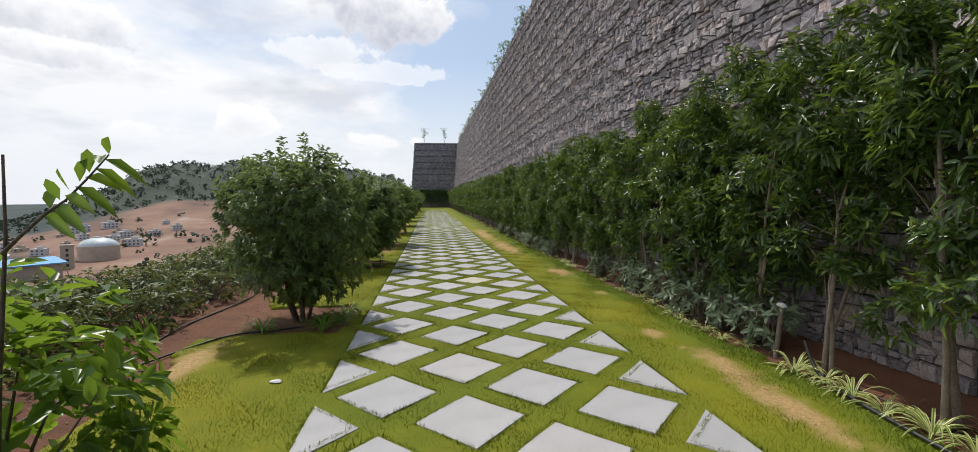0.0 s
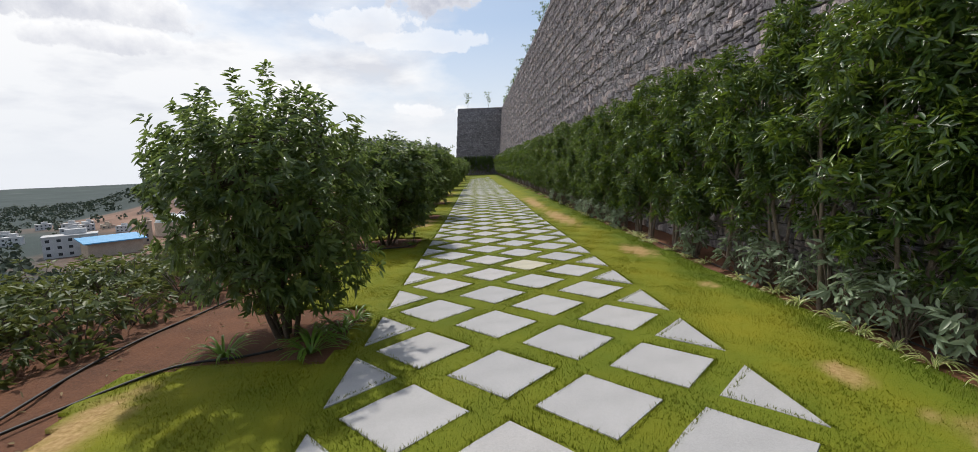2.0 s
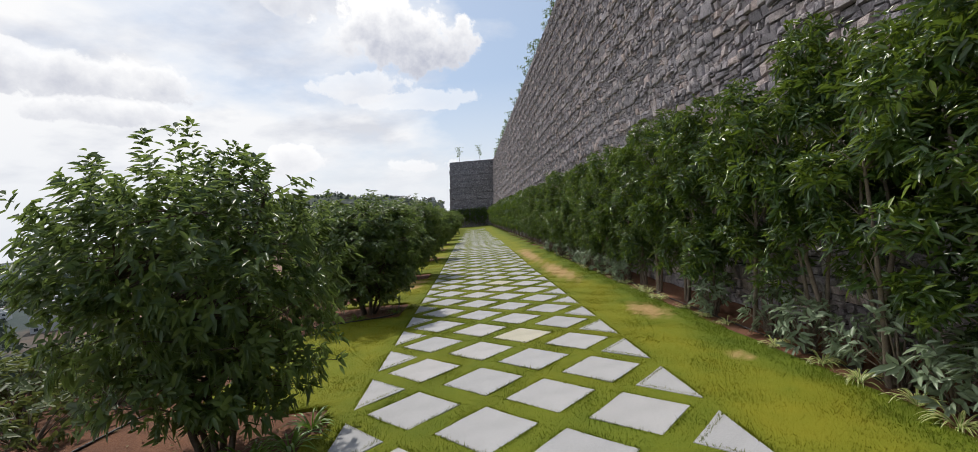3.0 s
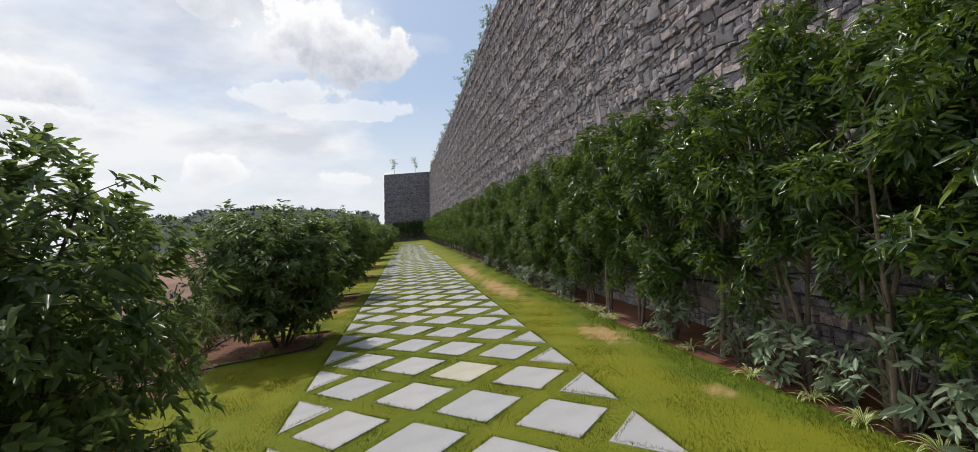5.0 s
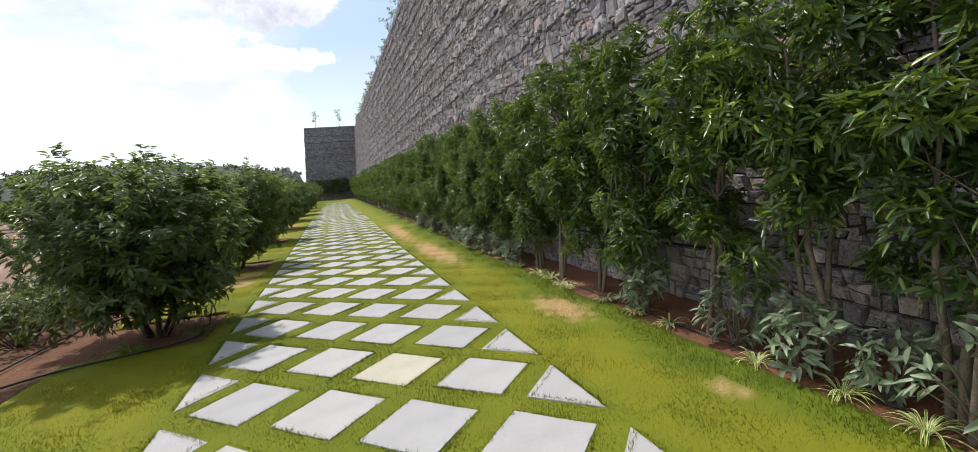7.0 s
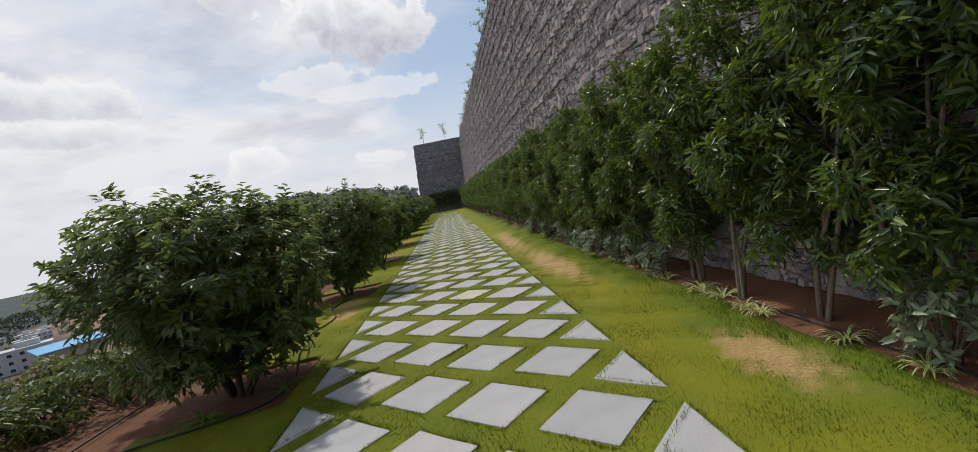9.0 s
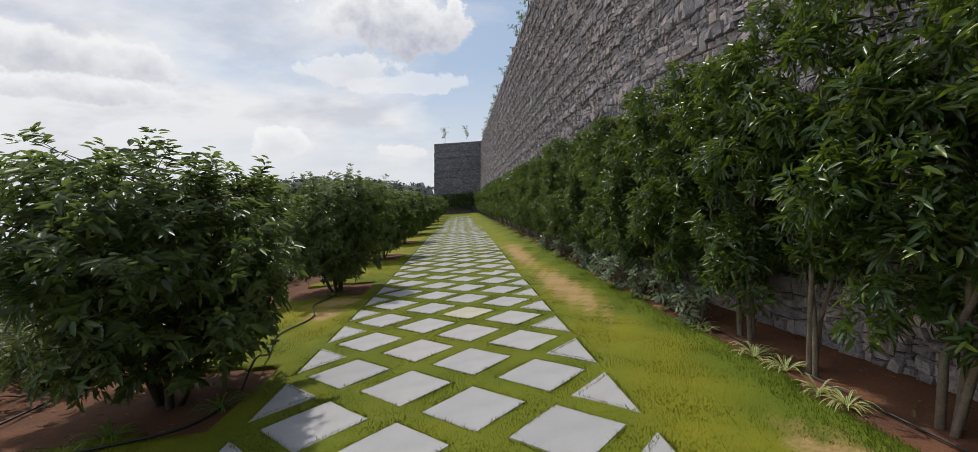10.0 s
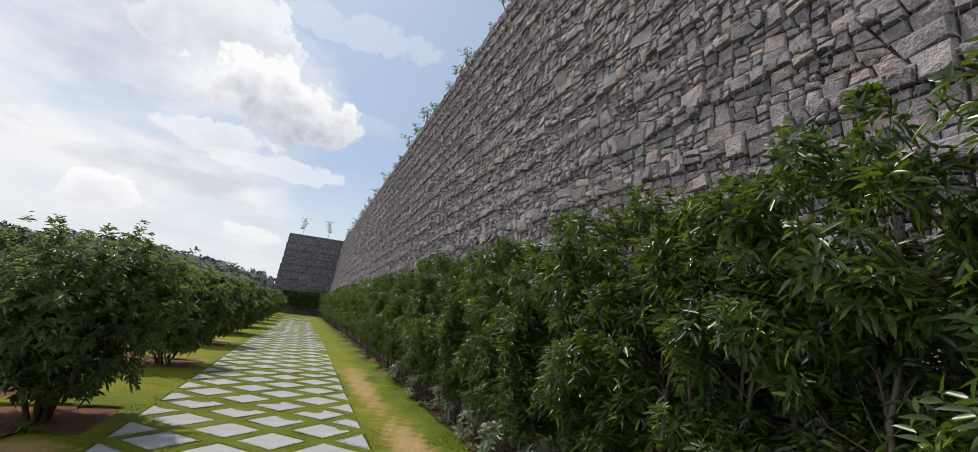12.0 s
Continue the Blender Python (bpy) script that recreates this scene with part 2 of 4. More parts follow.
GRASS, BLADE, GROUND = grass_mat("lawn_grass"), grass_mat("grass_blade", True), ground_mat()
SLAB = speckled("grey_slab", (0.36, 0.355, 0.36), (0.46, 0.455, 0.46), 3.0, 180, 0.75, 0.15, 0.004, "object", 0.25)
SLAB_WARM = speckled("buff_slab", (0.42, 0.39, 0.3), (0.56, 0.52, 0.41), 3.0, 180, 0.75, 0.15, 0.004)
SLAB_REST = speckled("grey_slab_far", (0.36, 0.355, 0.36), (0.46, 0.455, 0.46), 3.0, 180, 0.75, 0.15, 0.004, "island", 0.25)
STONE = speckled("rubble_stone", (0.205, 0.19, 0.204), (0.45, 0.42, 0.44), 6.0, 38, 0.88, 0.9, 0.03, "object", 1.35)
STONE_REST = speckled("rubble_stone_rest", (0.205, 0.19, 0.204), (0.45, 0.42, 0.44), 6.0, 38, 0.88, 0.9, 0.03, "island", 1.35)
JOINT = speckled("wall_core", (0.045, 0.04, 0.039), (0.085, 0.077, 0.074), 6.0, 50, 0.95, 0.5, 0.02)
MASONRY = masonry_mat()
BARK = speckled("bark", (0.1, 0.08, 0.06), (0.23, 0.185, 0.145), 14.0, 90, 0.9, 0.6, 0.006)
BARK_DARK = speckled("dark_bark", (0.06, 0.045, 0.035), (0.15, 0.115, 0.085), 14.0, 90, 0.9, 0.6, 0.006)
HEDGE_LEAF = leaf_mat("hedge_leaf", (0.02, 0.044, 0.014), (0.054, 0.108, 0.026), (0.25, 0.345, 0.034), 0.34, 0.22)
TREE_LEAF = leaf_mat("tree_leaf", (0.045, 0.075, 0.034), (0.105, 0.165, 0.06), (0.23, 0.3, 0.07), 0.36, 0.42)
YOUNG_LEAF = leaf_mat("young_leaf", (0.05, 0.105, 0.018), (0.11, 0.21, 0.025), (0.25, 0.36, 0.03), 0.32, 0.45)
SHRUB_LEAF = leaf_mat("bank_shrub_leaf", (0.035, 0.06, 0.014), (0.09, 0.13, 0.03), (0.2, 0.22, 0.06), 0.5, 0.3)
SAGE_LEAF = leaf_mat("grey_green_leaf", (0.14, 0.19, 0.11), (0.24, 0.31, 0.19), (0.31, 0.38, 0.24), 0.42, 0.2)
STRAP_GREEN = leaf_mat("strap_leaf_green", (0.1, 0.19, 0.02), (0.16, 0.28, 0.03), (0.2, 0.32, 0.04), 0.4, 0.3)
STRAP_CREAM = leaf_mat("strap_leaf_cream", (0.5, 0.52, 0.2), (0.66, 0.64, 0.3), (0.72, 0.68, 0.36), 0.4, 0.3)
DRY_LEAF = leaf_mat("dry_leaf", (0.1, 0.07, 0.03), (0.2, 0.15, 0.07), (0.3, 0.22, 0.1), 0.7, 0.2)
FAR_LEAF = leaf_mat("far_leaf", (0.035, 0.05, 0.034), (0.06, 0.08, 0.052), (0.09, 0.11, 0.065), 0.8, 0.1)
WIRE = speckled("galvanised_wire", (0.3, 0.3, 0.31), (0.46, 0.46, 0.47), 20, 100, 0.5, 0.1, 0.001)
HOSE = speckled("black_hose", (0.012, 0.012, 0.013), (0.03, 0.03, 0.03), 20, 100, 0.5, 0.1, 0.002)
PLASTER = speckled("white_plaster", (0.45, 0.44, 0.43), (0.6, 0.59, 0.58), 0.4, 4, 0.85, 0.1, 0.01)
PLASTER_TAN = speckled("tan_plaster", (0.36, 0.29, 0.22), (0.5, 0.41, 0.32), 0.4, 4, 0.85, 0.1, 0.01)
GLASS_DARK = speckled("dark_window", (0.03, 0.035, 0.04), (0.06, 0.065, 0.07), 0.5, 4, 0.2, 0.0, 0.001)
ROOF_BLUE = speckled("blue_sheet_roof", (0.08, 0.3, 0.55), (0.14, 0.42, 0.68), 0.3, 4, 0.5, 0.1, 0.01)
DOME_SKIN = speckled("pale_dome_skin", (0.4, 0.47, 0.48), (0.58, 0.63, 0.62), 0.3, 4, 0.5, 0.1, 0.01)
RAG = speckled("white_rag", (0.6, 0.6, 0.6), (0.8, 0.8, 0.8), 20, 100, 0.9, 0.2, 0.004)


# ---- building helpers ----
def thing(name, label, category, group="", kind="", at=(0, 0, 0)):
    ob = new(name)
    ob.location = at
    return tagged(ob, label, category, group, kind)


def mesh(name, verts, faces, mats, smooth=False, index=None):
    me = bpy.data.meshes.new(name)
    me.from_pydata([tuple(map(float, v)) for v in verts], [], [tuple(map(int, f)) for f in faces])
    for m in (mats if isinstance(mats, (list, tuple)) else [mats]):
        me.materials.append(m)
    if index is not None:
        me.polygons.foreach_set("material_index", np.array(index, dtype=np.int32))
    if smooth:
        me.polygons.foreach_set("use_smooth", np.ones(len(me.polygons), dtype=bool))
    me.update()
    return me


def part(name, bm, material, parent, label=""):
    """Links a bmesh or a mesh as one object under a thing or a part."""
    if isinstance(bm, bmesh.types.BMesh):
        me = bpy.data.meshes.new(name)
        bm.to_mesh(me)
        bm.free()
        me.materials.append(material)
    else:
        me = bm
    ob = new(name, me)
    ob.parent = parent
    if label:
        ob["label"] = label
    return ob


def box_bm(x0, x1, y0, y1, z0, z1, bevel=0.0):
    bm = bmesh.new()
    bmesh.ops.create_cube(bm, size=1, matrix=Matrix.Translation(((x0 + x1) / 2, (y0 + y1) / 2, (z0 + z1) / 2)) @ Matrix.Diagonal((x1 - x0, y1 - y0, z1 - z0, 1)))
    if bevel:
        bmesh.ops.bevel(bm, geom=bm.edges[:], offset=bevel, segments=2, affect="EDGES")
    return bm


def tubes(paths, sides=6):
    """Verts and faces of tapered tubes; each path is a list of (point, radius)."""
    verts, faces = [], []
    for path in paths:
        start = len(verts)
        for i, (p, r) in enumerate(path):
            a, b = Vector(path[max(i - 1, 0)][0]), Vector(path[min(i + 1, len(path) - 1)][0])
            d = (b - a).normalized()
            u = d.orthogonal().normalized()
            if abs(d.z) < 0.9:
                u = d.cross(Vector((0, 0, 1))).normalized()
            v = d.cross(u)
            for k in range(sides):
                ang = 2 * math.pi * k / sides
                verts.append(Vector(p) + r * (math.cos(ang) * u + math.sin(ang) * v))
        for i in range(len(path) - 1):
            for k in range(sides):
                a, b = start + i * sides + k, start + i * sides + (k + 1) % sides
                faces.append((a, b, b + sides, a + sides))
        faces.append(tuple(start + (len(path) - 1) * sides + k for k in range(sides)))
    return verts, faces


def leaves(rng, centre, direction, normal, length, width, fold=0.18, droop=0.15):
    """Folded leaves as arrays: six corners each, joined on the midrib. centre is the leaf's base."""
    n = len(centre)
    d = direction / np.linalg.norm(direction, axis=1, keepdims=True)
    s = np.cross(d, normal)
    s /= np.linalg.norm(s, axis=1, keepdims=True) + 1e-9
    up = np.cross(s, d)
    length, width = length[:, None], width[:, None]
    sag = np.array([0, 0, -1.0]) * length * droop
    vs = np.empty((n, 6, 3))
    vs[:, 0] = centre
    vs[:, 1] = centre + d * length * 0.3 + s * width * 0.42 + up * width * fold
    vs[:, 2] = centre + d * length * 0.66 + s * width * 0.36 + up * width * fold + sag * 0.45
    vs[:, 3] = centre + d * length + sag
    vs[:, 4] = centre + d * length * 0.66 - s * width * 0.36 + up * width * fold + sag * 0.45
    vs[:, 5] = centre + d * length * 0.3 - s * width * 0.42 + up * width * fold
    i = np.arange(n)[:, None] * 6
    faces = np.concatenate([i + np.array([[0, 1, 2, 3]]), i + np.array([[0, 3, 4, 5]])])
    return vs.reshape(-1, 3), faces


def quad_mesh(name, verts, faces, mats, index=None):
    """A mesh straight from arrays of quads."""
    me = bpy.data.meshes.new(name)
    verts, faces = np.asarray(verts, dtype=np.float32), np.asarray(faces, dtype=np.int32)
    k = faces.shape[1]
    me.vertices.add(len(verts))
    me.vertices.foreach_set("co", verts.ravel())
    me.loops.add(faces.size)
    me.loops.foreach_set("vertex_index", faces.ravel())
    me.polygons.add(len(faces))
    me.polygons.foreach_set("loop_start", np.arange(0, faces.size, k, dtype=np.int32))
    for m in (mats if isinstance(mats, (list, tuple)) else [mats]):
        me.materials.append(m)
    if index is not None:
        me.polygons.foreach_set("material_index", np.asarray(index, dtype=np.int32))
    me.update(calc_edges=True)
    return me


def rise(y):
    """The walk climbs gently towards its far end."""
    return 0.015 * max(0.0, y - 14.0)


def smooth(a, b, v):
    t = np.clip((v - a) / (b - a), 0, 1)
    return t * t * (3 - 2 * t)


# ---- the ground, one sheet to the horizon ----
VALLEY = -30.0
WALL_BASE, WALL_TOP, END_Y = 5.4, 12.1, 76.0
TREE_Y = [3.3, 8.95] + [14.6 + 5.7 * i for i in range(10)]
BED_Y = [y - 0.05 for y in TREE_Y]


def ground_height(x, y):
    flat = 0.015 * np.maximum(0, np.minimum(y, 80) - 14.0)
    # bank on the open side
    bank = -np.clip((-4.6 - x) * 0.62, 0, -VALLEY)
    rough = 0.03 * np.sin(x * 5.1 + y * 1.7) * np.sin(y * 3.3 - x) * smooth(-1.4, -1.9, x)
    dist = np.hypot(x, y)
    az = np.degrees(np.arctan2(-x, y))
    lump = 6 * np.sin(x * 0.011 + 1) * np.sin(y * 0.014) + 3.5 * np.sin(x * 0.037) * np.sin(y * 0.031 + 2) + 1.6 * np.sin(x * 0.083 + y * 0.06)
    ridge = smooth(41, 26, az) * smooth(460, 780, dist) * smooth(1500, 800, dist) * (66 - 12 * smooth(20, 4, az) + 1.3 * lump)
    foot = 21 * smooth(46, 26, az) * smooth(300, 540, dist) * smooth(1400, 900, dist)
    far = smooth(1600, 3000, dist) * (36 + 5 * np.sin(az * 0.35) + 4 * np.sin(az * 0.9 + 1)) + 0.3 * lump * smooth(200, 600, dist)
    z = flat + bank + rough + (ridge + foot + far) * smooth(-40, -60, bank * 2)
    top = (x > 7.2) | ((y > END_Y + 1.4) & (x > -0.3))
    return np.where(top, WALL_TOP - 0.06 + 0.0 * y, z)


def axis(*spans):
    return np.unique(np.concatenate([np.arange(a, b, s) for a, b, s in spans]).round(3))


def build_ground():
    xs = axis((-4600, -1200, 260), (-1200, -60, 19), (-60, -10, 3), (-10, -1, 0.25), (-1, 5.4, 1.6), (7.0, 7.4, 0.3), (8, 60, 12), (80, 1200, 150), (1400, 4700, 600))
    ys = axis((-4600, -200, 400), (-200, -10, 15), (-10, 30, 0.5), (30, 76, 2), (77.2, 77.6, 0.3), (78, 90, 4), (90, 1300, 16), (1300, 4700, 260))
    X, Y = np.meshgrid(xs, ys)
    Z = ground_height(X, Y)
    nx, ny = len(xs), len(ys)
    i = (np.arange(ny - 1)[:, None] * nx + np.arange(nx - 1)[None, :]).ravel()
    me = quad_mesh("ground", np.stack([X, Y, Z], -1).reshape(-1, 3), np.stack([i, i + 1, i + nx + 1, i + nx], 1), GROUND)
    dist, az = np.hypot(X, Y), np.degrees(np.arctan2(-X, Y))
    wob = 4 * np.sin(X * 0.02 + Y * 0.013) + 3 * np.sin(Y * 0.041)
    layers = {
        "soil": smooth(-9, -5.5, X) * ((X < 7.2) & (np.abs(Y) < 200)),
        "red": smooth(47 + wob, 41 + wob, az) * smooth(-12, -4, az) * smooth(190, 230, dist) * smooth(560 + 6 * wob, 520 + 6 * wob, dist),
        "rock": smooth(38, 34, az) * smooth(550, 590, dist) * smooth(1500, 1200, dist),
    }
    for key, v in layers.items():
        me.attributes.new(key, "FLOAT", "POINT").data.foreach_set("value", np.asarray(v, dtype=np.float32).ravel())
    me.polygons.foreach_set("use_smooth", np.ones(len(me.polygons), dtype=bool))
    tagged(new("ground", me), "bare red soil bank running out to a wooded valley", "ground", kind="structure")


build_ground()


# ---- lawn ----
LAWN_Z = 0.035
PITCH_X, PITCH_Y, HALF = 1.25, 1.0865, 0.413
COLUMN = np.array((0.0, -0.012, 0.022, -0.01, 0.0, 0.0))
WIDTH = 2.5 * PITCH_X


def drift(y):
    """The slab lines run a touch off the wall's line."""
    return 0.0049 * y - 0.016

DRY = [(3.8, 0.75, 0.16, 0.55), (3.72, -0.1, 0.17, 0.75), (3.66, 1.85, 0.13, 0.2), (3.95, 6.75, 0.26, 0.62), (3.7, 12.9, 0.34, 2.4), (3.75, 11.2, 0.14, 0.2), (3.95, 4.3, 0.1, 0.16), (3.6, 18.6, 0.3, 3.4), (-0.55, 13.2, 0.5, 0.4),
       (-0.5, 12.2, 0.3, 0.5), (-0.6, 21.0, 0.5, 0.5), (-0.6, 27.2, 0.5, 0.5), (-1.5, 1.6, 0.22, 0.7)]


def dryness(x, y):
    wob = 0.28 * np.sin(x * 17 + y * 6) * np.sin(y * 13 - x * 5) + 0.2 * np.sin(x * 41 + 1) * np.sin(y * 37)
    d = np.zeros_like(x)
    for cx, cy, rx, ry in DRY:
        r = np.hypot((x - cx) / rx, (y - cy) / ry)
        d = np.maximum(d, 0.95 * smooth(1.25, 0.35, r + wob))
    return d


def lushness(x, y):
    """The grass is greener along the planted bed and in the joints of the walk."""
    wob = 0.12 * np.sin(y * 2.1 + x) + 0.08 * np.sin(y * 5.3)
    edge = smooth(3.75, 4.25, x + wob)
    joints = 0.45 * smooth(-0.2, 0.1, x) * smooth(3.3, 3.0, x)
    return np.maximum(0.85 * edge, joints)


def lawn_left(y):
    return -1.68 + 0.09 * np.sin(y * 1.9) + 0.06 * np.sin(y * 4.7 + 1)


def lawn_right(y):
    return np.clip(4.3 + 0.02 * y, 4.28, 4.7) + 0.03 * np.sin(y * 2.3) + 0.02 * np.sin(y * 7.1)


def in_bed(x, y):
    """Square beds of bare soil round the small trees."""
    hit = np.zeros(np.shape(x), dtype=bool)
    for ty in BED_Y:
        hit |= (x < -0.16 - 0.05 * np.sin(ty) + 0.03 * np.sin(y * 9)) & (np.abs(y - ty - 0.1 - 0.05 * np.sin(x * 5)) < 0.76)
    return hit


def is_lawn(x, y):
    return (x > lawn_left(y)) & (x < lawn_right(y)) & ~in_bed(x, y)


def build_lawn():
    verts, faces, keys = [], [], {}

    def vert(x, y, z):
        k = (round(x, 3), round(y, 3), z)
        if k not in keys:
            keys[k] = len(verts)
            verts.append((x, y, rise(y) + (LAWN_Z + 0.006 * math.sin(x * 6 + y * 2) * math.sin(y * 5) if z else -0.05)))
        return keys[k]

    for y0, y1, step in ((-8, 20, 0.1), (20, 76, 0.4)):
        ny, nx = int(round((y1 - y0) / step)), int(round(6.8 / step))
        gx = -1.9 + step * (np.arange(nx) + 0.5)
        gy = y0 + step * (np.arange(ny) + 0.5)
        inside = is_lawn(*np.meshgrid(gx, gy))
        for j in range(ny):
            for i in range(nx):
                if not inside[j, i]:
                    continue
                x, y = -1.9 + i * step, y0 + j * step
                q = [(x, y), (x + step, y), (x + step, y + step), (x, y + step)]
                faces.append([vert(*p, 1) for p in q])
                for (dj, di), (a, b) in (((-1, 0), (0, 1)), ((0, 1), (1, 2)), ((1, 0), (2, 3)), ((0, -1), (3, 0))):
                    jj, ii = j + dj, i + di
                    if not (0 <= jj < ny and 0 <= ii < nx and inside[jj, ii]):
                        faces.append([vert(*q[a], 1), vert(*q[a], 0), vert(*q[b], 0), vert(*q[b], 1)])
    v = np.array(verts)
    me = quad_mesh("lawn", v, faces, GRASS)
    me.attributes.new("dry", "FLOAT", "POINT").data.foreach_set("value", dryness(v[:, 0], v[:, 1]).astype(np.float32))
    me.attributes.new("lush", "FLOAT", "POINT").data.foreach_set("value", lushness(v[:, 0], v[:, 1]).astype(np.float32))
    return tagged(new("lawn", me), "short yellow-green mown lawn with dry straw patches", "lawn", kind="structure")


lawn = build_lawn()


def tile_at(k, j):
    """Centre and turn of a slab, laid by hand a little off the line."""
    r = random.Random(k * 7919 + j * 104729)
    return k * PITCH_X / 2 + COLUMN[k] + drift(j * PITCH_Y / 2) + r.uniform(-0.012, 0.012), j * PITCH_Y / 2 + 0.005 * (k - 2.5) + r.uniform(-0.012, 0.012), radians(r.uniform(-1.6, 1.6))


def on_slab(x, y, margin):
    x = x - drift(y)
    k0, j0 = np.round(x / (PITCH_X / 2)), np.round(y / (PITCH_Y / 2))
    hit = np.zeros(len(x), dtype=bool)
    for dk in (-1, 0, 1):
        for dj in (-1, 0, 1):
            k, j = k0 + dk, j0 + dj
            ok = ((k + j) % 2 == 0) & (k >= 0) & (k <= 5)
            d = np.abs(x - k * PITCH_X / 2 - COLUMN[np.clip(k, 0, 5).astype(int)]) + np.abs(y - j * PITCH_Y / 2)
            hit |= ok & (d < HALF - margin)
    return hit & (x > 0.055 + margin) & (x < WIDTH - 0.055 - margin)


def build_blades():
    rng = np.random.default_rng(5)
    out = []
    for y0, y1, density in ((-3.2, 3, 3600), (3, 9, 3600), (9, 14, 3000), (14, 20, 1500)):
        n = int((y1 - y0) * 6.5 * density)
        x, y = rng.uniform(-1.8, 4.8, n), rng.uniform(y0, y1, n)
        keep = is_lawn(x, y) & ~on_slab(x, y, 0.012)
        out.append(np.stack([x[keep], y[keep]], 1))
    plain = sum(len(q) for q in out)
    # a longer fringe that leans over the slab edges
    for y0, y1, density in ((-2.6, 6, 9000), (6, 14, 8000), (14, 22, 4000)):
        n = int((y1 - y0) * 3.4 * density)
        x, y = rng.uniform(-0.1, 3.35, n), rng.uniform(y0, y1, n)
        keep = on_slab(x, y, -0.022 - 0.012 * rng.random(n)) & ~on_slab(x, y, 0.004 + 0.01 * np.sin(x * 31) * np.sin(y * 27))
        out.append(np.stack([x[keep], y[keep]], 1))
    p = np.concatenate(out)
    n = len(p)
    x, y = p[:, 0], p[:, 1]
    dry = dryness(x, y)
    tall = (0.01 + 0.012 * rng.random(n)) * (1 - 0.55 * dry) * (1 + 0.8 * (x > lawn_right(y) - 0.3))
    tall[plain:] = 0.018 + 0.018 * rng.random(n - plain)
    ang = rng.uniform(0, 2 * math.pi, n)
    lean = rng.uniform(0.3, 1.2, n)
    wide = rng.uniform(0.0022, 0.0042, n)
    base = np.stack([x, y, np.full(n, LAWN_Z - 0.004) + 0.015 * np.maximum(0, y - 14)], 1)
    side = np.stack([-np.sin(ang), np.cos(ang), np.zeros(n)], 1) * wide[:, None]
    tip = base + np.stack([np.cos(ang) * lean * tall, np.sin(ang) * lean * tall, tall], 1)
    v = np.stack([base - side, base + side, tip], 1).reshape(-1, 3)
    me = quad_mesh("grass", v, np.arange(3 * n).reshape(-1, 3), BLADE)
    me.attributes.new("dry", "FLOAT", "POINT").data.foreach_set("value", np.repeat(dry, 3).astype(np.float32))
    me.attributes.new("lush", "FLOAT", "POINT").data.foreach_set("value", np.repeat(lushness(x, y), 3).astype(np.float32))
    tagged(new("grass", me), "short green grass blades growing between the slabs", "grass", kind="stuff")


build_blades()


# ---- the tall rubble wall ----
TIER, SETBACK = 0.65, 0.065


def lean(y):
    """In plan the wall closes in on the walk towards its end."""
    return -0.0055 * y


def wall_face(z):
    """The face steps back a hand's breadth at each tier."""
    i = np.floor(z / TIER)
    return WALL_BASE + SETBACK * i + 0.012 * (z - i * TIER)


def build_wall():
    # core: stepped body
    prof = [(WALL_BASE + 0.05, -0.3)]
    for i in range(20):
        prof += [(WALL_BASE + SETBACK * i + 0.035, i * TIER), (WALL_BASE + SETBACK * i + 0.04, min((i + 1) * TIER, 13.0))]
    prof += [(8.2, 13.0), (8.2, -0.3)]
    top = WALL_TOP
    prof = [(x, min(z, top)) for x, z in prof]
    clean = [prof[0]]
    for p in prof[1:]:
        if abs(p[0] - clean[-1][0]) + abs(p[1] - clean[-1][1]) > 1e-4 and not (p[1] >= top and clean[-1][1] >= top and p[0] < 8):
            clean.append(p)
    n = len(clean)

    def prism(y0, y1, lift0, lift1, shift=0.0):
        v = [(x + shift + lean(y0), y0, z + lift0) for x, z in clean] + [(x + shift + lean(y1), y1, z + lift1) for x, z in clean]
        f = [(i, (i + 1) % n, n + (i + 1) % n, n + i) for i in range(n)] + [tuple(range(n))[::-1], tuple(range(n, 2 * n))]
        return v, f

    wall = tagged(new("wall_east", mesh("wall_east", *prism(-30, END_Y + 3, 0, 0), JOINT)), "tall battered grey rubble stone retaining wall in stepped wire-basket tiers", "wall", kind="structure")
    return wall


def clip(poly, px, pz, c):
    """The part of a convex polygon where px * y + pz * z <= c."""
    out = []
    n = len(poly)
    for i in range(n):
        a, b = poly[i], poly[(i + 1) % n]
        da, db = px * a[0] + pz * a[1] - c, px * b[0] + pz * b[1] - c
        if da <= 0:
            out.append(a)
        if (da < 0 < db) or (db < 0 < da):
            t = da / (da - db)
            out.append((a[0] + (b[0] - a[0]) * t, a[1] + (b[1] - a[1]) * t))
    return out


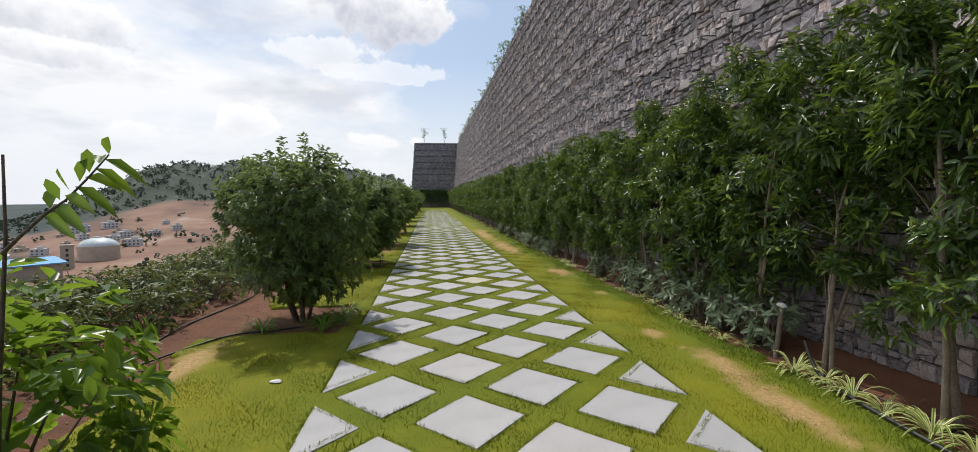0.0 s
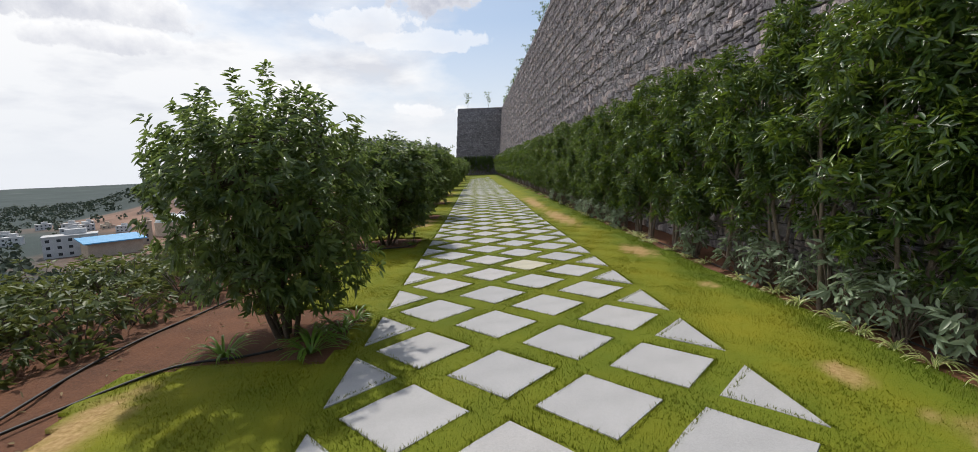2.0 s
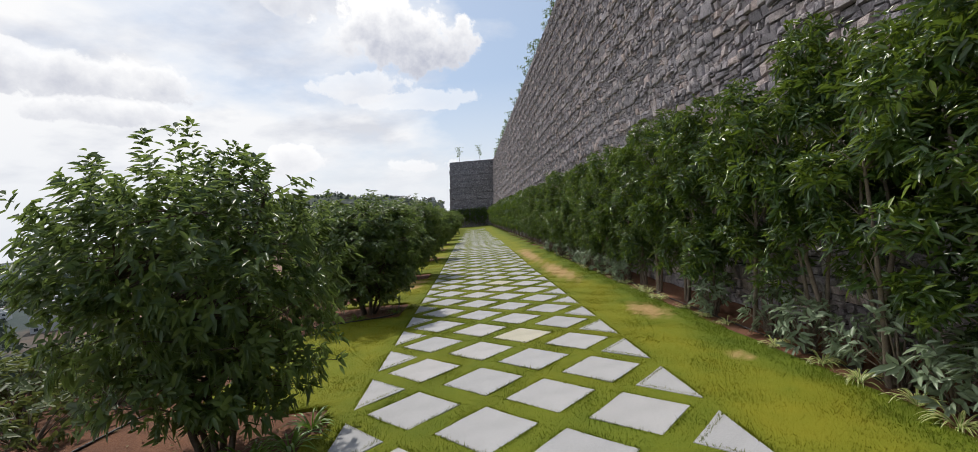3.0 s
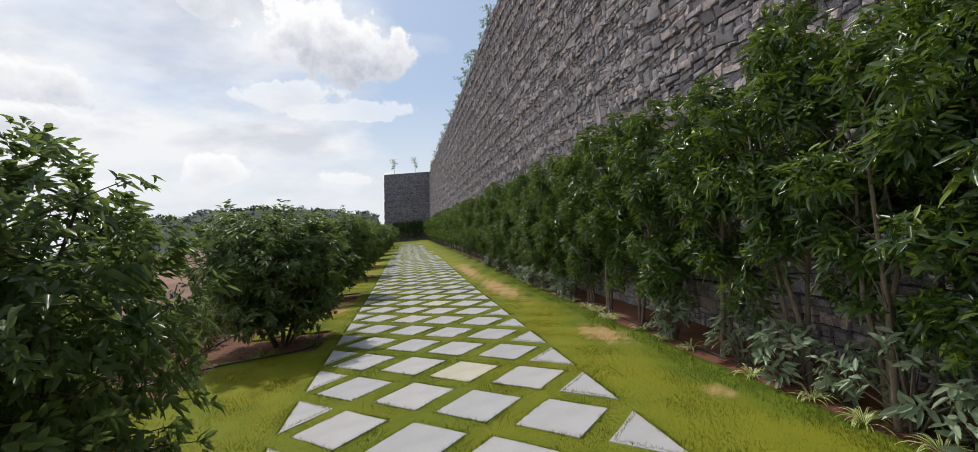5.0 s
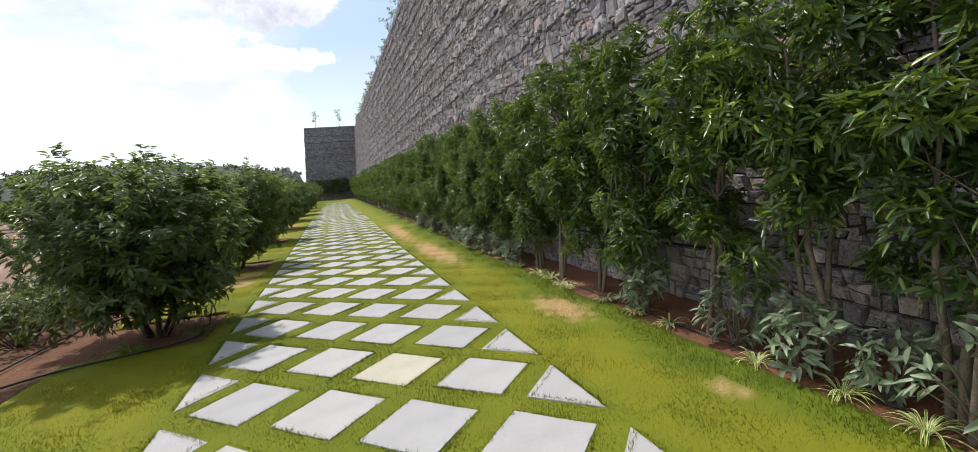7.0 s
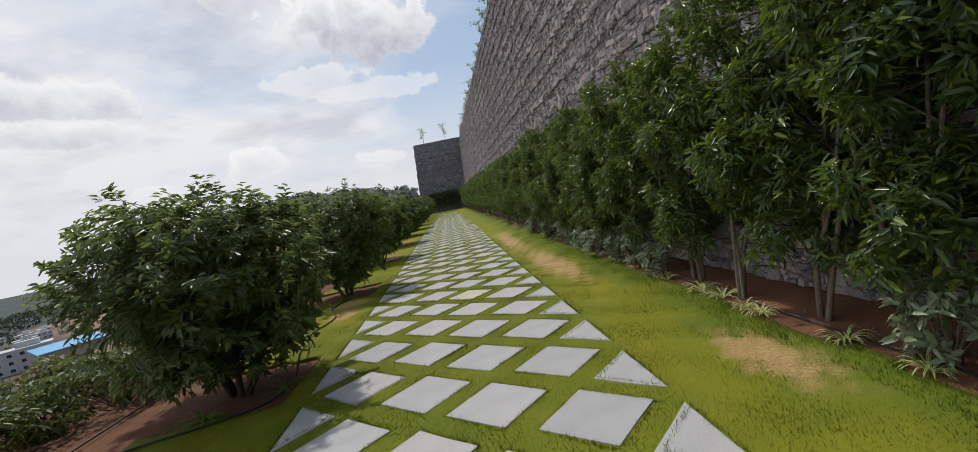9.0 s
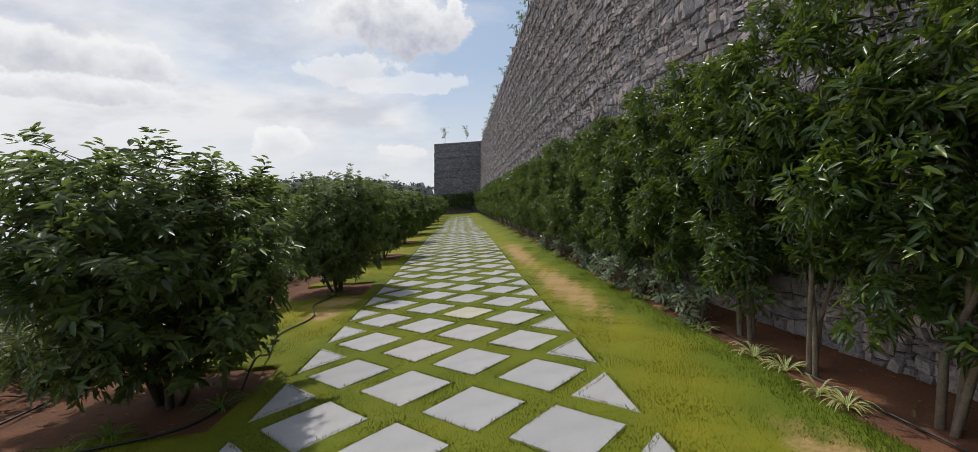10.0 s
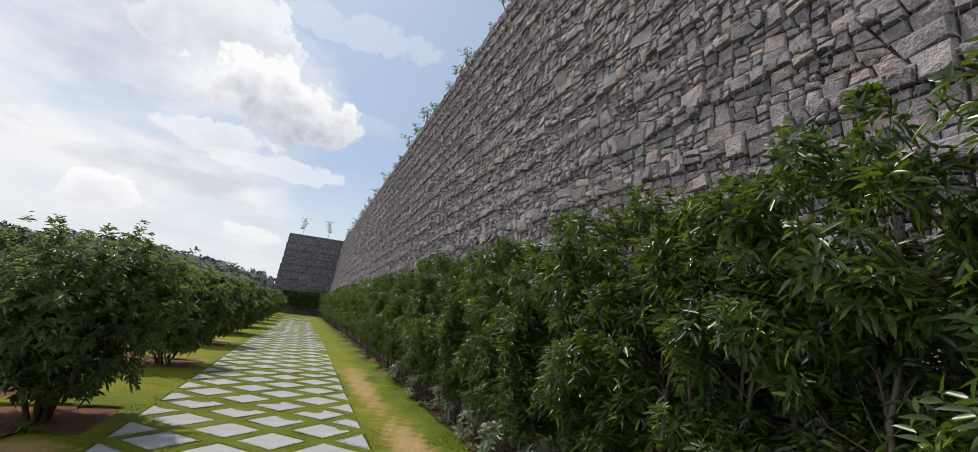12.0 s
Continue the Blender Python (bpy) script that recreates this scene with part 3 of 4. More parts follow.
def cells(rng, y0, y1, z0, z1, grain):
    """Irregular stones that fill one tier, basket by basket: each basket is split and split again along crooked lines."""
    y = y0
    while y < y1:
        w = rng.uniform(0.8, 1.2)
        todo = [[(y, z0), (y + w, z0), (y + w, z1), (y, z1)]]
        y += w
        while todo:
            poly = todo.pop()
            p = np.array(poly)
            lo, hi = p.min(0), p.max(0)
            dy, dz = hi - lo
            if dy * dz < 0.01 or min(dy, dz) < 0.06 or (dy * dz < grain * rng.lognormal(0, 0.65) and dy < 2.7 * dz and dz < 1.25 * dy):
                yield poly
                continue
            upright = dy > 1.55 * dz * rng.uniform(0.75, 1.35)
            ang = (0.0 if upright else math.pi / 2) + rng.normal(0, 0.19 if upright else 0.11)
            nx, nz = math.cos(ang), math.sin(ang)
            t = rng.uniform(0.32, 0.68)
            c = nx * (lo[0] + t * dy) + nz * (lo[1] + t * dz)
            for q in (clip(poly, nx, nz, c), clip(poly, -nx, -nz, -c)):
                if len(q) >= 3:
                    todo.append(q)


def stone(rng, poly):
    """A split stone that fills the outline, facing -x; its own centre, verts and faces."""
    p = np.array(poly)
    mid = p.mean(0)
    q = p - mid
    size = np.abs(q).max(0)
    if size.min() < 0.02:
        return None
    n = len(q)
    gap = 1 - 0.012 / max(0.05, np.hypot(*q.T).mean())
    ring = q * gap + rng.uniform(-0.009, 0.009, q.shape)
    inner = ring * (1 - rng.uniform(0.05, 0.2, (n, 1)))
    deep = rng.uniform(0.02, 0.055)
    tilt = rng.uniform(-0.2, 0.2, 2)
    v = [(0.06, a, b) for a, b in ring]
    v += [(-0.3 * deep + rng.uniform(-0.008, 0.008), a, b) for a, b in ring]
    v += [(-deep + tilt[0] * a + tilt[1] * b + rng.uniform(-0.01, 0.01), a, b) for a, b in inner]
    ca, cb = rng.uniform(-0.3, 0.3, 2) * size
    v.append((-deep * 1.1 + tilt[0] * ca + tilt[1] * cb + rng.uniform(-0.014, 0.006), ca, cb))
    f = [(k + i, k + n + i, k + n + (i + 1) % n, k + (i + 1) % n) for k in (0, n) for i in range(n)]
    f += [(2 * n + i, 3 * n, 2 * n + (i + 1) % n) for i in range(n)]
    return mid, v, f


def lay_stones(wall):
    """Tiers of rough stones; those beside the end of the walk are single pieces."""
    rng = np.random.default_rng(11)
    verts, faces, single = [], [], 0
    for tier in range(19):
        top = min((tier + 1) * TIER, WALL_TOP)
        for poly in [*cells(rng, -5.0, 36.0, tier * TIER, top, 0.038), *cells(rng, 36.0, END_Y, tier * TIER, top, 0.07)]:
            made = stone(rng, poly)
            if made is None:
                continue
            (y, z), v, f = made
            x = float(wall_face(np.array(z))) + 0.03 + lean(y) - (0.045 if z % TIER > TIER * 0.72 else 0.0)
            if single < 300 and 9.0 < y < 16.5 and 2.9 < z < 5.2:
                me = bpy.data.meshes.new("stone")
                me.from_pydata(v, [], f)
                me.materials.append(STONE)
                ob = new("stone", me)
                ob.location = (x, y, z)
                ob.parent = wall
                single += 1
            else:
                o = len(verts)
                verts += [(x + a, y + b, z + c) for a, b, c in v]
                faces += [tuple(o + i for i in face) for face in f]
    me = bpy.data.meshes.new("rubble_stones")
    me.from_pydata(verts, [], faces)
    me.materials.append(STONE_REST)
    ob = part("rubble_stones", me, STONE_REST, wall)
    ob["kind"] = "stuff"


def lay_wire(wall):
    """Basket wire over the stones beside the end of the walk: twisted strands that touch their neighbours in turn, and a border wire on each lip."""
    paths, step = [], 0.055
    for tier in range(3, 8):
        z0 = tier * TIER
        for i, y in enumerate(np.arange(7.4, 15.4, 0.1)):
            path = []
            for k in range(int(TIER / step) + 1):
                z = z0 + 0.015 + k * step
                side = 0.047 if (k // 2 + i) % 2 else 0.012
                path.append(((float(wall_face(np.array(z0 + 0.1))) + lean(y) - 0.042 + 0.006 * math.sin(9 * y + 13 * z), y + side, z), 0.0022))
            paths.append(path)
        lip = float(wall_face(np.array(z0 + 0.1))) - 0.045
        paths.append([((lip + lean(y) + 0.008 * math.sin(5 * y), y, z0 + TIER - 0.02 + 0.012 * math.sin(3.1 * y + tier)), 0.004) for y in np.arange(7.4, 15.4, 0.2)])
    ob = part("basket_wire", mesh("basket_wire", *tubes(paths, 3), WIRE), WIRE, wall, "thin dull galvanised basket wire")
    ob["kind"] = "stuff"


wall_east = build_wall()


def build_end_wall():
    """The bastion that closes the walk: level courses with shadowed ledges."""
    lift = 0.05
    wall = thing("wall_end", "dark rubble stone bastion closing the far end of the walk", "wall", kind="structure")
    z = -0.3
    i = 0
    rng = random.Random(3)
    while z < WALL_TOP + lift - 0.05:
        h = min(rng.uniform(0.85, 1.15), WALL_TOP + lift - z)
        inset = 0.085 * i + rng.uniform(-0.03, 0.03)
        bm = box_bm(-2.3 + inset, 7.2, END_Y - 0.7 + inset, END_Y + 3, z, z + h - 0.03, 0.05)
        part("course", bm, MASONRY, wall)
        z += h
        i += 1


build_end_wall()


# ---- plants ----
def crown_points(rng, n, centre, radii, shell=0.55):
    d = rng.normal(size=(n, 3))
    d /= np.linalg.norm(d, axis=1, keepdims=True)
    r = shell + (1 - shell) * rng.random(n) ** 0.6
    lump = 1 + 0.16 * np.sin(d[:, 0] * 5 + centre[0]) * np.sin(d[:, 1] * 4 + 1.3 * centre[1]) + 0.12 * np.sin(d[:, 2] * 7 + d[:, 0] * 6)
    return np.asarray(centre) + d * np.asarray(radii) * (r * lump)[:, None], d


def rosettes(rng, tips, out, per, length, width, lift=0.3, spread=0.9, droop=0.2):
    """Leaves in whorls round twig ends."""
    n = len(tips)
    c = np.repeat(tips, per, axis=0) + rng.normal(scale=0.025, size=(n * per, 3))
    ax = out + np.array([0, 0, lift])
    ax /= np.linalg.norm(ax, axis=1, keepdims=True)
    ax = np.repeat(ax, per, axis=0)
    side = rng.normal(size=(n * per, 3))
    side -= (side * ax).sum(1, keepdims=True) * ax
    side /= np.linalg.norm(side, axis=1, keepdims=True)
    d = ax * rng.uniform(0.15, 0.8, (n * per, 1)) + side * spread
    ln = length * rng.uniform(0.7, 1.2, n * per)
    return leaves(rng, c, d, ax + 0.2 * rng.normal(size=ax.shape), ln, width * ln / length * rng.uniform(0.85, 1.15, n * per), droop=droop)


def stem(rng, foot, head, r0, r1, bend=0.06, steps=5):
    a, b = np.array(foot, float), np.array(head, float)
    path = []
    for i in range(steps + 1):
        t = i / steps
        p = a + (b - a) * t + (rng.normal(scale=bend, size=3) * (0 < i < steps))
        path.append((p, r0 + (r1 - r0) * t))
    return path


def hedge_tree(seed, dense=1.7, size=(0.104, 0.031), low=0.0, heads=6):
    """low: how much leaf hangs below breast height; heads: leafy tops that stand out of the crown."""
    rng = np.random.default_rng(seed)
    t = thing("hedge_tree", "tall evergreen hedge tree with glossy lance leaves on bare grey stems" if low < 0.5 else "tall narrow evergreen hedge tree leafy down to the soil", "tree", "hedge trees along the wall")
    stems = []
    for k in range(int(rng.integers(2, 4))):
        foot = (rng.normal() * 0.05, rng.normal() * 0.07, -0.05)
        stems.append(stem(rng, foot, (foot[0] * 2 + rng.normal() * 0.13, foot[1] * 2 + rng.normal() * 0.2, rng.uniform(2.1, 2.6)), rng.uniform(0.02, 0.034), 0.009, 0.022, 5))
    pts, dirs = [], []
    for cz, rz, rx, ry, n in ((2.3, 0.7, 0.52, 0.66, 330), (1.66, 0.62, 0.5, 0.62, 290), (0.95, 0.5, 0.42, 0.56, int(290 * low))):
        if n < 20:
            continue
        off = rng.normal(scale=0.1, size=2)
        lobes, _ = crown_points(rng, max(4, n // 13), (off[0] * 0.6 - 0.02, off[1], cz), (rx * 0.92, ry * 0.95, rz), 0.5)
        for c in lobes:
            r = rng.uniform(0.11, 0.23)
            p, d = crown_points(rng, int(12 * dense), c, (r, r, r * 0.85), 0.4)
            pts.append(p)
            dirs.append(d)
    for k in range(heads):
        c = (rng.uniform(-0.45, 0.3), rng.uniform(-0.55, 0.55), rng.uniform(2.6, 3.02))
        p, d = crown_points(rng, int(11 * dense), c, (0.13, 0.13, 0.17), 0.3)
        pts.append(p)
        dirs.append(d)
    # sprays on the bare stems
    for k in range(3):
        st = stems[k % len(stems)]
        a = np.asarray(st[int(rng.integers(2, 5))][0])
        p, d = crown_points(rng, 5, a + rng.normal(scale=0.08, size=3), (0.12, 0.12, 0.1), 0.3)
        pts.append(p)
        dirs.append(d)
    p, d = np.concatenate(pts), np.concatenate(dirs)
    limbs = [[st] for st in stems]
    for i in range(0, len(p), 34):
        st = stems[i % len(stems)]
        k = min(range(len(st)), key=lambda q: abs(st[q][0][2] - (p[i][2] - 0.35)))
        limbs[i % len(stems)].append([(st[k][0], 0.006), ((np.asarray(st[k][0]) + p[i]) / 2 + rng.normal(scale=0.04, size=3), 0.004), (p[i], 0.002)])
    for limb in limbs:
        part("stem", mesh("stem", *tubes(limb, 6), BARK, True), BARK, t)
    v, f = rosettes(rng, p, d, 8, size[0], size[1], 0.5, 0.85, 0.2)
    part("crown", quad_mesh("crown", v, f, HEDGE_LEAF), HEDGE_LEAF, t)
    return t


# feet of the stems beside the first stretch of the walk
HEDGE_Y = [-5.5, -4.5, -3.5, -2.5, -1.6, -0.6, 0.5, 1.55, 2.45, 3.3, 4.27, 5.23, 6.25, 7.25, 8.25, 9.2, 10.15]

BARE_Y = (-0.6, 0.5, 3.3, 4.27, 5.23, 8.25)


def build_hedge():
    rng = random.Random(21)
    bare = [hedge_tree(s, low=0.2) for s in (1, 2, 3, 4)]
    full = [hedge_tree(s, low=lo) for s, lo in ((5, 1.0), (8, 0.75), (9, 1.0))]
    far_kinds = [hedge_tree(s, 0.3, (0.2, 0.072), 1.0) for s in (6, 7)]
    used = set()
    spots = list(HEDGE_Y)
    while spots[-1] < 73:
        spots.append(spots[-1] + (rng.uniform(0.9, 1.08) if spots[-1] < 26 else rng.uniform(1.0, 1.25)))
    for i, y in enumerate(spots):
        if y > 26:
            src = far_kinds[i % 2]
        elif y in BARE_Y:
            src = bare[BARE_Y.index(y) % 4]
        else:
            src = full[i % 3]
        m_at = Matrix.Translation((float(np.clip(4.78 + 0.014 * y, 4.73, 4.98)) + rng.uniform(-0.05, 0.05), y, rise(y)))
        turn = Matrix.Translation((-0.1, 0, 0)) @ Matrix.Rotation(rng.choice((0, math.pi)) + rng.uniform(-0.35, 0.35), 4, "Z")
        if src.name in used:
            ob = copy_thing(src, m_at @ turn)
        else:
            ob = src
            ob.matrix_basis = m_at @ turn
            used.add(src.name)
        ob.scale = (1, 1, rng.uniform(0.92, 1.08))


build_hedge()


def small_tree(seed, name="small_tree", height=2.8, radius=1.35, n=1750, leaf=TREE_LEAF, size=(0.112, 0.044), shoots=46, label="round bushy small tree with drooping dark leaves in a soil bed"):
    rng = np.random.default_rng(seed)
    t = thing(name, label, "tree", "small trees along the walk")
    stems = []
    for k in range(5):
        a = 2 * math.pi * k / 5 + rng.uniform(-0.4, 0.4)
        stems.append(stem(rng, (0.09 * math.cos(a), 0.09 * math.sin(a), -0.06), (radius * 0.5 * math.cos(a), radius * 0.5 * math.sin(a), height * rng.uniform(0.6, 0.85)), rng.uniform(0.028, 0.045), 0.01, 0.05))
    pts, dirs = [], []
    lobes = [(0, 0, height * 0.54, radius * 0.9, height * 0.38, 0.45)]
    for k in range(9):
        a = 2 * math.pi * k / 9 + rng.uniform(-0.3, 0.3)
        lobes.append((radius * 0.5 * math.cos(a), radius * 0.5 * math.sin(a), height * rng.uniform(0.36, 0.78), radius * rng.uniform(0.4, 0.55), height * rng.uniform(0.18, 0.26), 0.07))
    lobes.append((0, 0, height * 0.27, radius * 0.74, height * 0.17, 0.2))
    for x, y, z, r, rz, share in lobes:
        p, d = crown_points(rng, int(n * share), (x, y, z), (r, r, rz), 0.5)
        pts.append(p)
        dirs.append(d)
    for k in range(shoots):
        a, e = rng.uniform(0, 2 * math.pi), math.asin(rng.uniform(0.05, 0.98))
        u = np.array([math.cos(a) * math.cos(e), math.sin(a) * math.cos(e), math.sin(e)])
        root = np.array([0, 0, height * 0.52]) + u * np.array([radius * 0.92, radius * 0.92, height * 0.4])
        way = u * 0.7 + np.array([0, 0, 0.6]) + rng.normal(scale=0.2, size=3)
        run = rng.uniform(0.12, 0.36)
        p = root + way * run * np.linspace(-0.4, 1, 7)[:, None]
        pts.append(p)
        dirs.append(np.tile(way / np.linalg.norm(way), (7, 1)))
    p, d = np.concatenate(pts), np.concatenate(dirs)
    keep = p[:, 2] > 0.17 + 0.14 * rng.random(len(p))
    p, d = p[keep], d[keep]
    limbs = [[st] for st in stems]
    for i in range(0, len(p), 7):
        n_st = int(rng.integers(0, 5))
        st = stems[n_st]
        k = min(range(1, len(st)), key=lambda q: np.linalg.norm(np.asarray(st[q][0]) - p[i]))
        limbs[n_st].append([(st[k][0], 0.01), ((np.asarray(st[k][0]) + p[i]) / 2 + np.array([0, 0, 0.05]), 0.006), (p[i], 0.003)])
    for limb in limbs:
        part("stem", mesh("stem", *tubes(limb, 6), BARK_DARK, True), BARK_DARK, t)
    v, f = rosettes(rng, p, d, 10, size[0], size[1], 0.35, 0.9, 0.26)
    part("crown", quad_mesh("crown", v, f, leaf), leaf, t)
    return t


def build_small_trees():
    rng = random.Random(8)
    kinds = [small_tree(31, n=1250, shoots=60), small_tree(32), small_tree(33)] + [small_tree(34, n=620, size=(0.18, 0.072))]
    for i, y in enumerate(TREE_Y):
        m_at = Matrix.Translation((-0.82 if i == 0 else -0.92, y, rise(y))) @ Matrix.Rotation(rng.uniform(0, 6.28), 4, "Z")
        wide, tall = ((0.74, 0.87), (0.99, 0.85), (0.96, 0.95))[i] if i < 3 else (rng.uniform(0.88, 1.0), rng.uniform(0.82, 0.94))
        if i < 4:
            ob = kinds[i]
            ob.matrix_basis = m_at
        else:
            ob = copy_thing(kinds[3], m_at)
        ob.scale = (wide, wide, tall)


def build_young_shrub():
    t = low_shrub(41, "young_shrub", "young shrub with bright green leaves and one long shoot", "", 1.3, 0.62, 190, 8, YOUNG_LEAF, (0.135, 0.06))
    t.matrix_basis = Matrix.Translation((-0.86, -1.2, 0.03))
    rng = np.random.default_rng(4)
    shoots = [stem(rng, (0.05, 0, 0.3), (0.13, 0.02, 1.82), 0.012, 0.005, 0.015), stem(rng, (0.12, 0, 1.42), (0.53, 0.0, 1.82), 0.008, 0.003, 0.012)]
    part("shoot", mesh("shoot", *tubes(shoots, 6), BARK_DARK, True), BARK_DARK, t)
    c, d = [], []
    for i in range(14):
        q = 0.4 + 0.6 * i / 13
        c.append(np.array([0.12, 0, 1.42]) + q * np.array([0.41, 0.0, 0.4]))
        side = 1 if i % 2 else -1
        d.append(np.array([0.5 - 0.55 * side + 0.2 * rng.normal(), 0.3 * rng.normal(), 0.15 + 0.5 * side + 0.2 * rng.normal()]))
    n = len(c)
    v, f = leaves(rng, np.array(c), np.array(d), np.tile([0.1, -0.8, 0.6], (n, 1)) + 0.25 * rng.normal(size=(n, 3)), rng.uniform(0.12, 0.165, n), rng.uniform(0.05, 0.062, n), droop=0.35)
    part("shoot_foliage", quad_mesh("shoot_foliage", v, f, YOUNG_LEAF), YOUNG_LEAF, t)


build_small_trees()


def low_shrub(seed, name, label, group, height, radius, n, per, leaf, size, bark=BARK_DARK, lift=0.5):
    rng = np.random.default_rng(seed)
    t = thing(name, label, "shrub", group)
    p, d = crown_points(rng, n, (0, 0, height * 0.52), (radius, radius, height * 0.48), 0.45)
    keep = p[:, 2] > 0.04
    p, d = p[keep], d[keep]
    twigs = [[((0.02 * rng.normal(), 0.02 * rng.normal(), -0.04), 0.011), ((q[0] * 0.5, q[1] * 0.5, q[2] * 0.6), 0.007), (tuple(q), 0.003)] for q in p[:: max(1, len(p) // 26)]]
    part("stem", mesh("stem", *tubes(twigs, 4), bark, True), bark, t)
    v, f = rosettes(rng, p, d, per, size[0], size[1], lift, 0.9, 0.2)
    part("foliage", quad_mesh("foliage", v, f, leaf), leaf, t)
    return t


def build_bank_shrubs():
    rng = random.Random(17)
    kinds = [low_shrub(s, "bank_shrub", "dense low green shrub on the red soil bank", "bank shrubs", 0.85, 0.66, 82, 6, SHRUB_LEAF, (0.12, 0.056)) for s in (51, 52, 53, 54)]
    i = 0
    y = -4.5
    spots = []
    while y < 34:
        for x, step in ((-2.95, 0), (-3.75, 0), (-4.7, 0), (-5.9, 0), (-7.3, 0)):
            if y > 15 and x < -5:
                continue
            spots.append((x + rng.uniform(-0.3, 0.3), y + rng.uniform(-0.35, 0.35)))
        y += 0.85 if y < 16 else 1.5
    for x, y in spots:
        z = float(ground_height(np.array(x), np.array(y)))
        m_at = Matrix.Translation((x, y, z - 0.03)) @ Matrix.Rotation(rng.uniform(0, 6.28), 4, "Z")
        sc = rng.uniform(0.7, 1.0)
        if i < 4:
            ob = kinds[i]
            ob.matrix_basis = m_at
        else:
            ob = copy_thing(kinds[i % 4], m_at)
        ob.scale = (sc * 1.1, sc * 1.1, sc * rng.uniform(0.8, 1.0))
        i += 1


build_bank_shrubs()
build_young_shrub()


def spider_plant(seed, edge=STRAP_CREAM, label="variegated spider plant with arching cream-edged strap leaves", group="spider plants along the lawn edge"):
    rng = np.random.default_rng(seed)
    t = thing("spider_plant", label, "plant", group)
    blades = []
    for k in range(34):
        a = rng.uniform(0, 2 * math.pi)
        ln, rise_, w = rng.uniform(0.22, 0.42), rng.uniform(0.5, 1.4), rng.uniform(0.008, 0.014)
        verts, faces, idx = [], [], []
        u = np.array([math.cos(a), math.sin(a), 0])
        s = np.array([-math.sin(a), math.cos(a), 0])
        steps = 6
        for i in range(steps + 1):
            q = i / steps
            p = u * (0.02 + ln * 0.85 * q) + np.array([0, 0, ln * (rise_ * q - 1.15 * rise_ * q * q * 0.75)])
            ww = w * (1 - q ** 2.5) * (0.6 + 0.9 * q * (1.6 - q)) + 0.0006
            for e, up in ((-1, 0.25), (-0.45, 0.02), (0.45, 0.02), (1, 0.25)):
                verts.append(p + s * ww * e + np.array([0, 0, ww * up]))
        for i in range(steps):
            for c in range(3):
                b = i * 4 + c
                faces.append((b, b + 1, b + 5, b + 4))
                idx.append(0 if c == 1 else 1)
        blades.append((verts, faces, idx))
    verts, faces, idx = [], [], []
    for v, f, m in blades:
        o = len(verts)
        verts += v
        faces += [tuple(o + q for q in face) for face in f]
        idx += m
    part("foliage", quad_mesh("foliage", np.array(verts), np.array(faces), [STRAP_GREEN, edge], idx), STRAP_GREEN, t)
    return t


def build_spider_plants():
    rng = random.Random(29)
    kinds = [spider_plant(s) for s in (61, 62, 63, 64)]
    spots = [-2.4, -1.9, -1.3, -0.9, -0.62, -0.3, 0.0, 0.3, 0.55, 1.3, 1.6, 1.95, 2.25, 2.6, 2.95, 3.44, 3.92, 4.54, 5.6, 6.1, 6.72, 7.6, 7.85, 8.3, 8.68, 9.54, 9.75, 10.65]
    while spots[-1] < 40:
        spots.append(spots[-1] + rng.uniform(0.35, 0.95))
    for i, y in enumerate(spots):
        m_at = Matrix.Translation((float(lawn_right(np.array(y))) + 0.1 + rng.uniform(-0.03, 0.05), y, rise(y))) @ Matrix.Rotation(rng.uniform(0, 6.28), 4, "Z")
        sc = rng.uniform(0.75, 0.95) if y < 0.6 else rng.uniform(0.5, 0.72)
        if i < 4:
            ob = kinds[i]
            ob.matrix_basis = m_at
        else:
            ob = copy_thing(kinds[i % 4], m_at)
        ob.scale = (sc, sc, sc)
    tuft = spider_plant(66, STRAP_GREEN, "small green tuft of strap leaves in the tree's soil bed", "tufts in the tree beds")
    tuft.matrix_basis = Matrix.Translation((-0.3, 3.35, 0))
    for x, y, sc in ((-0.42, 2.82, 1.1), (-0.5, 3.1, 1.0), (-1.2, 2.85, 1.0), (-0.25, 3.7, 0.8), (-1.0, 8.3, 0.8), (-0.35, 8.7, 0.7), (-0.8, 14.0, 0.8)):
        ob = copy_thing(tuft, Matrix.Translation((x, y, 0)) @ Matrix.Rotation(7 * x, 4, "Z"))
        ob.scale = (sc, sc, sc)


build_spider_plants()


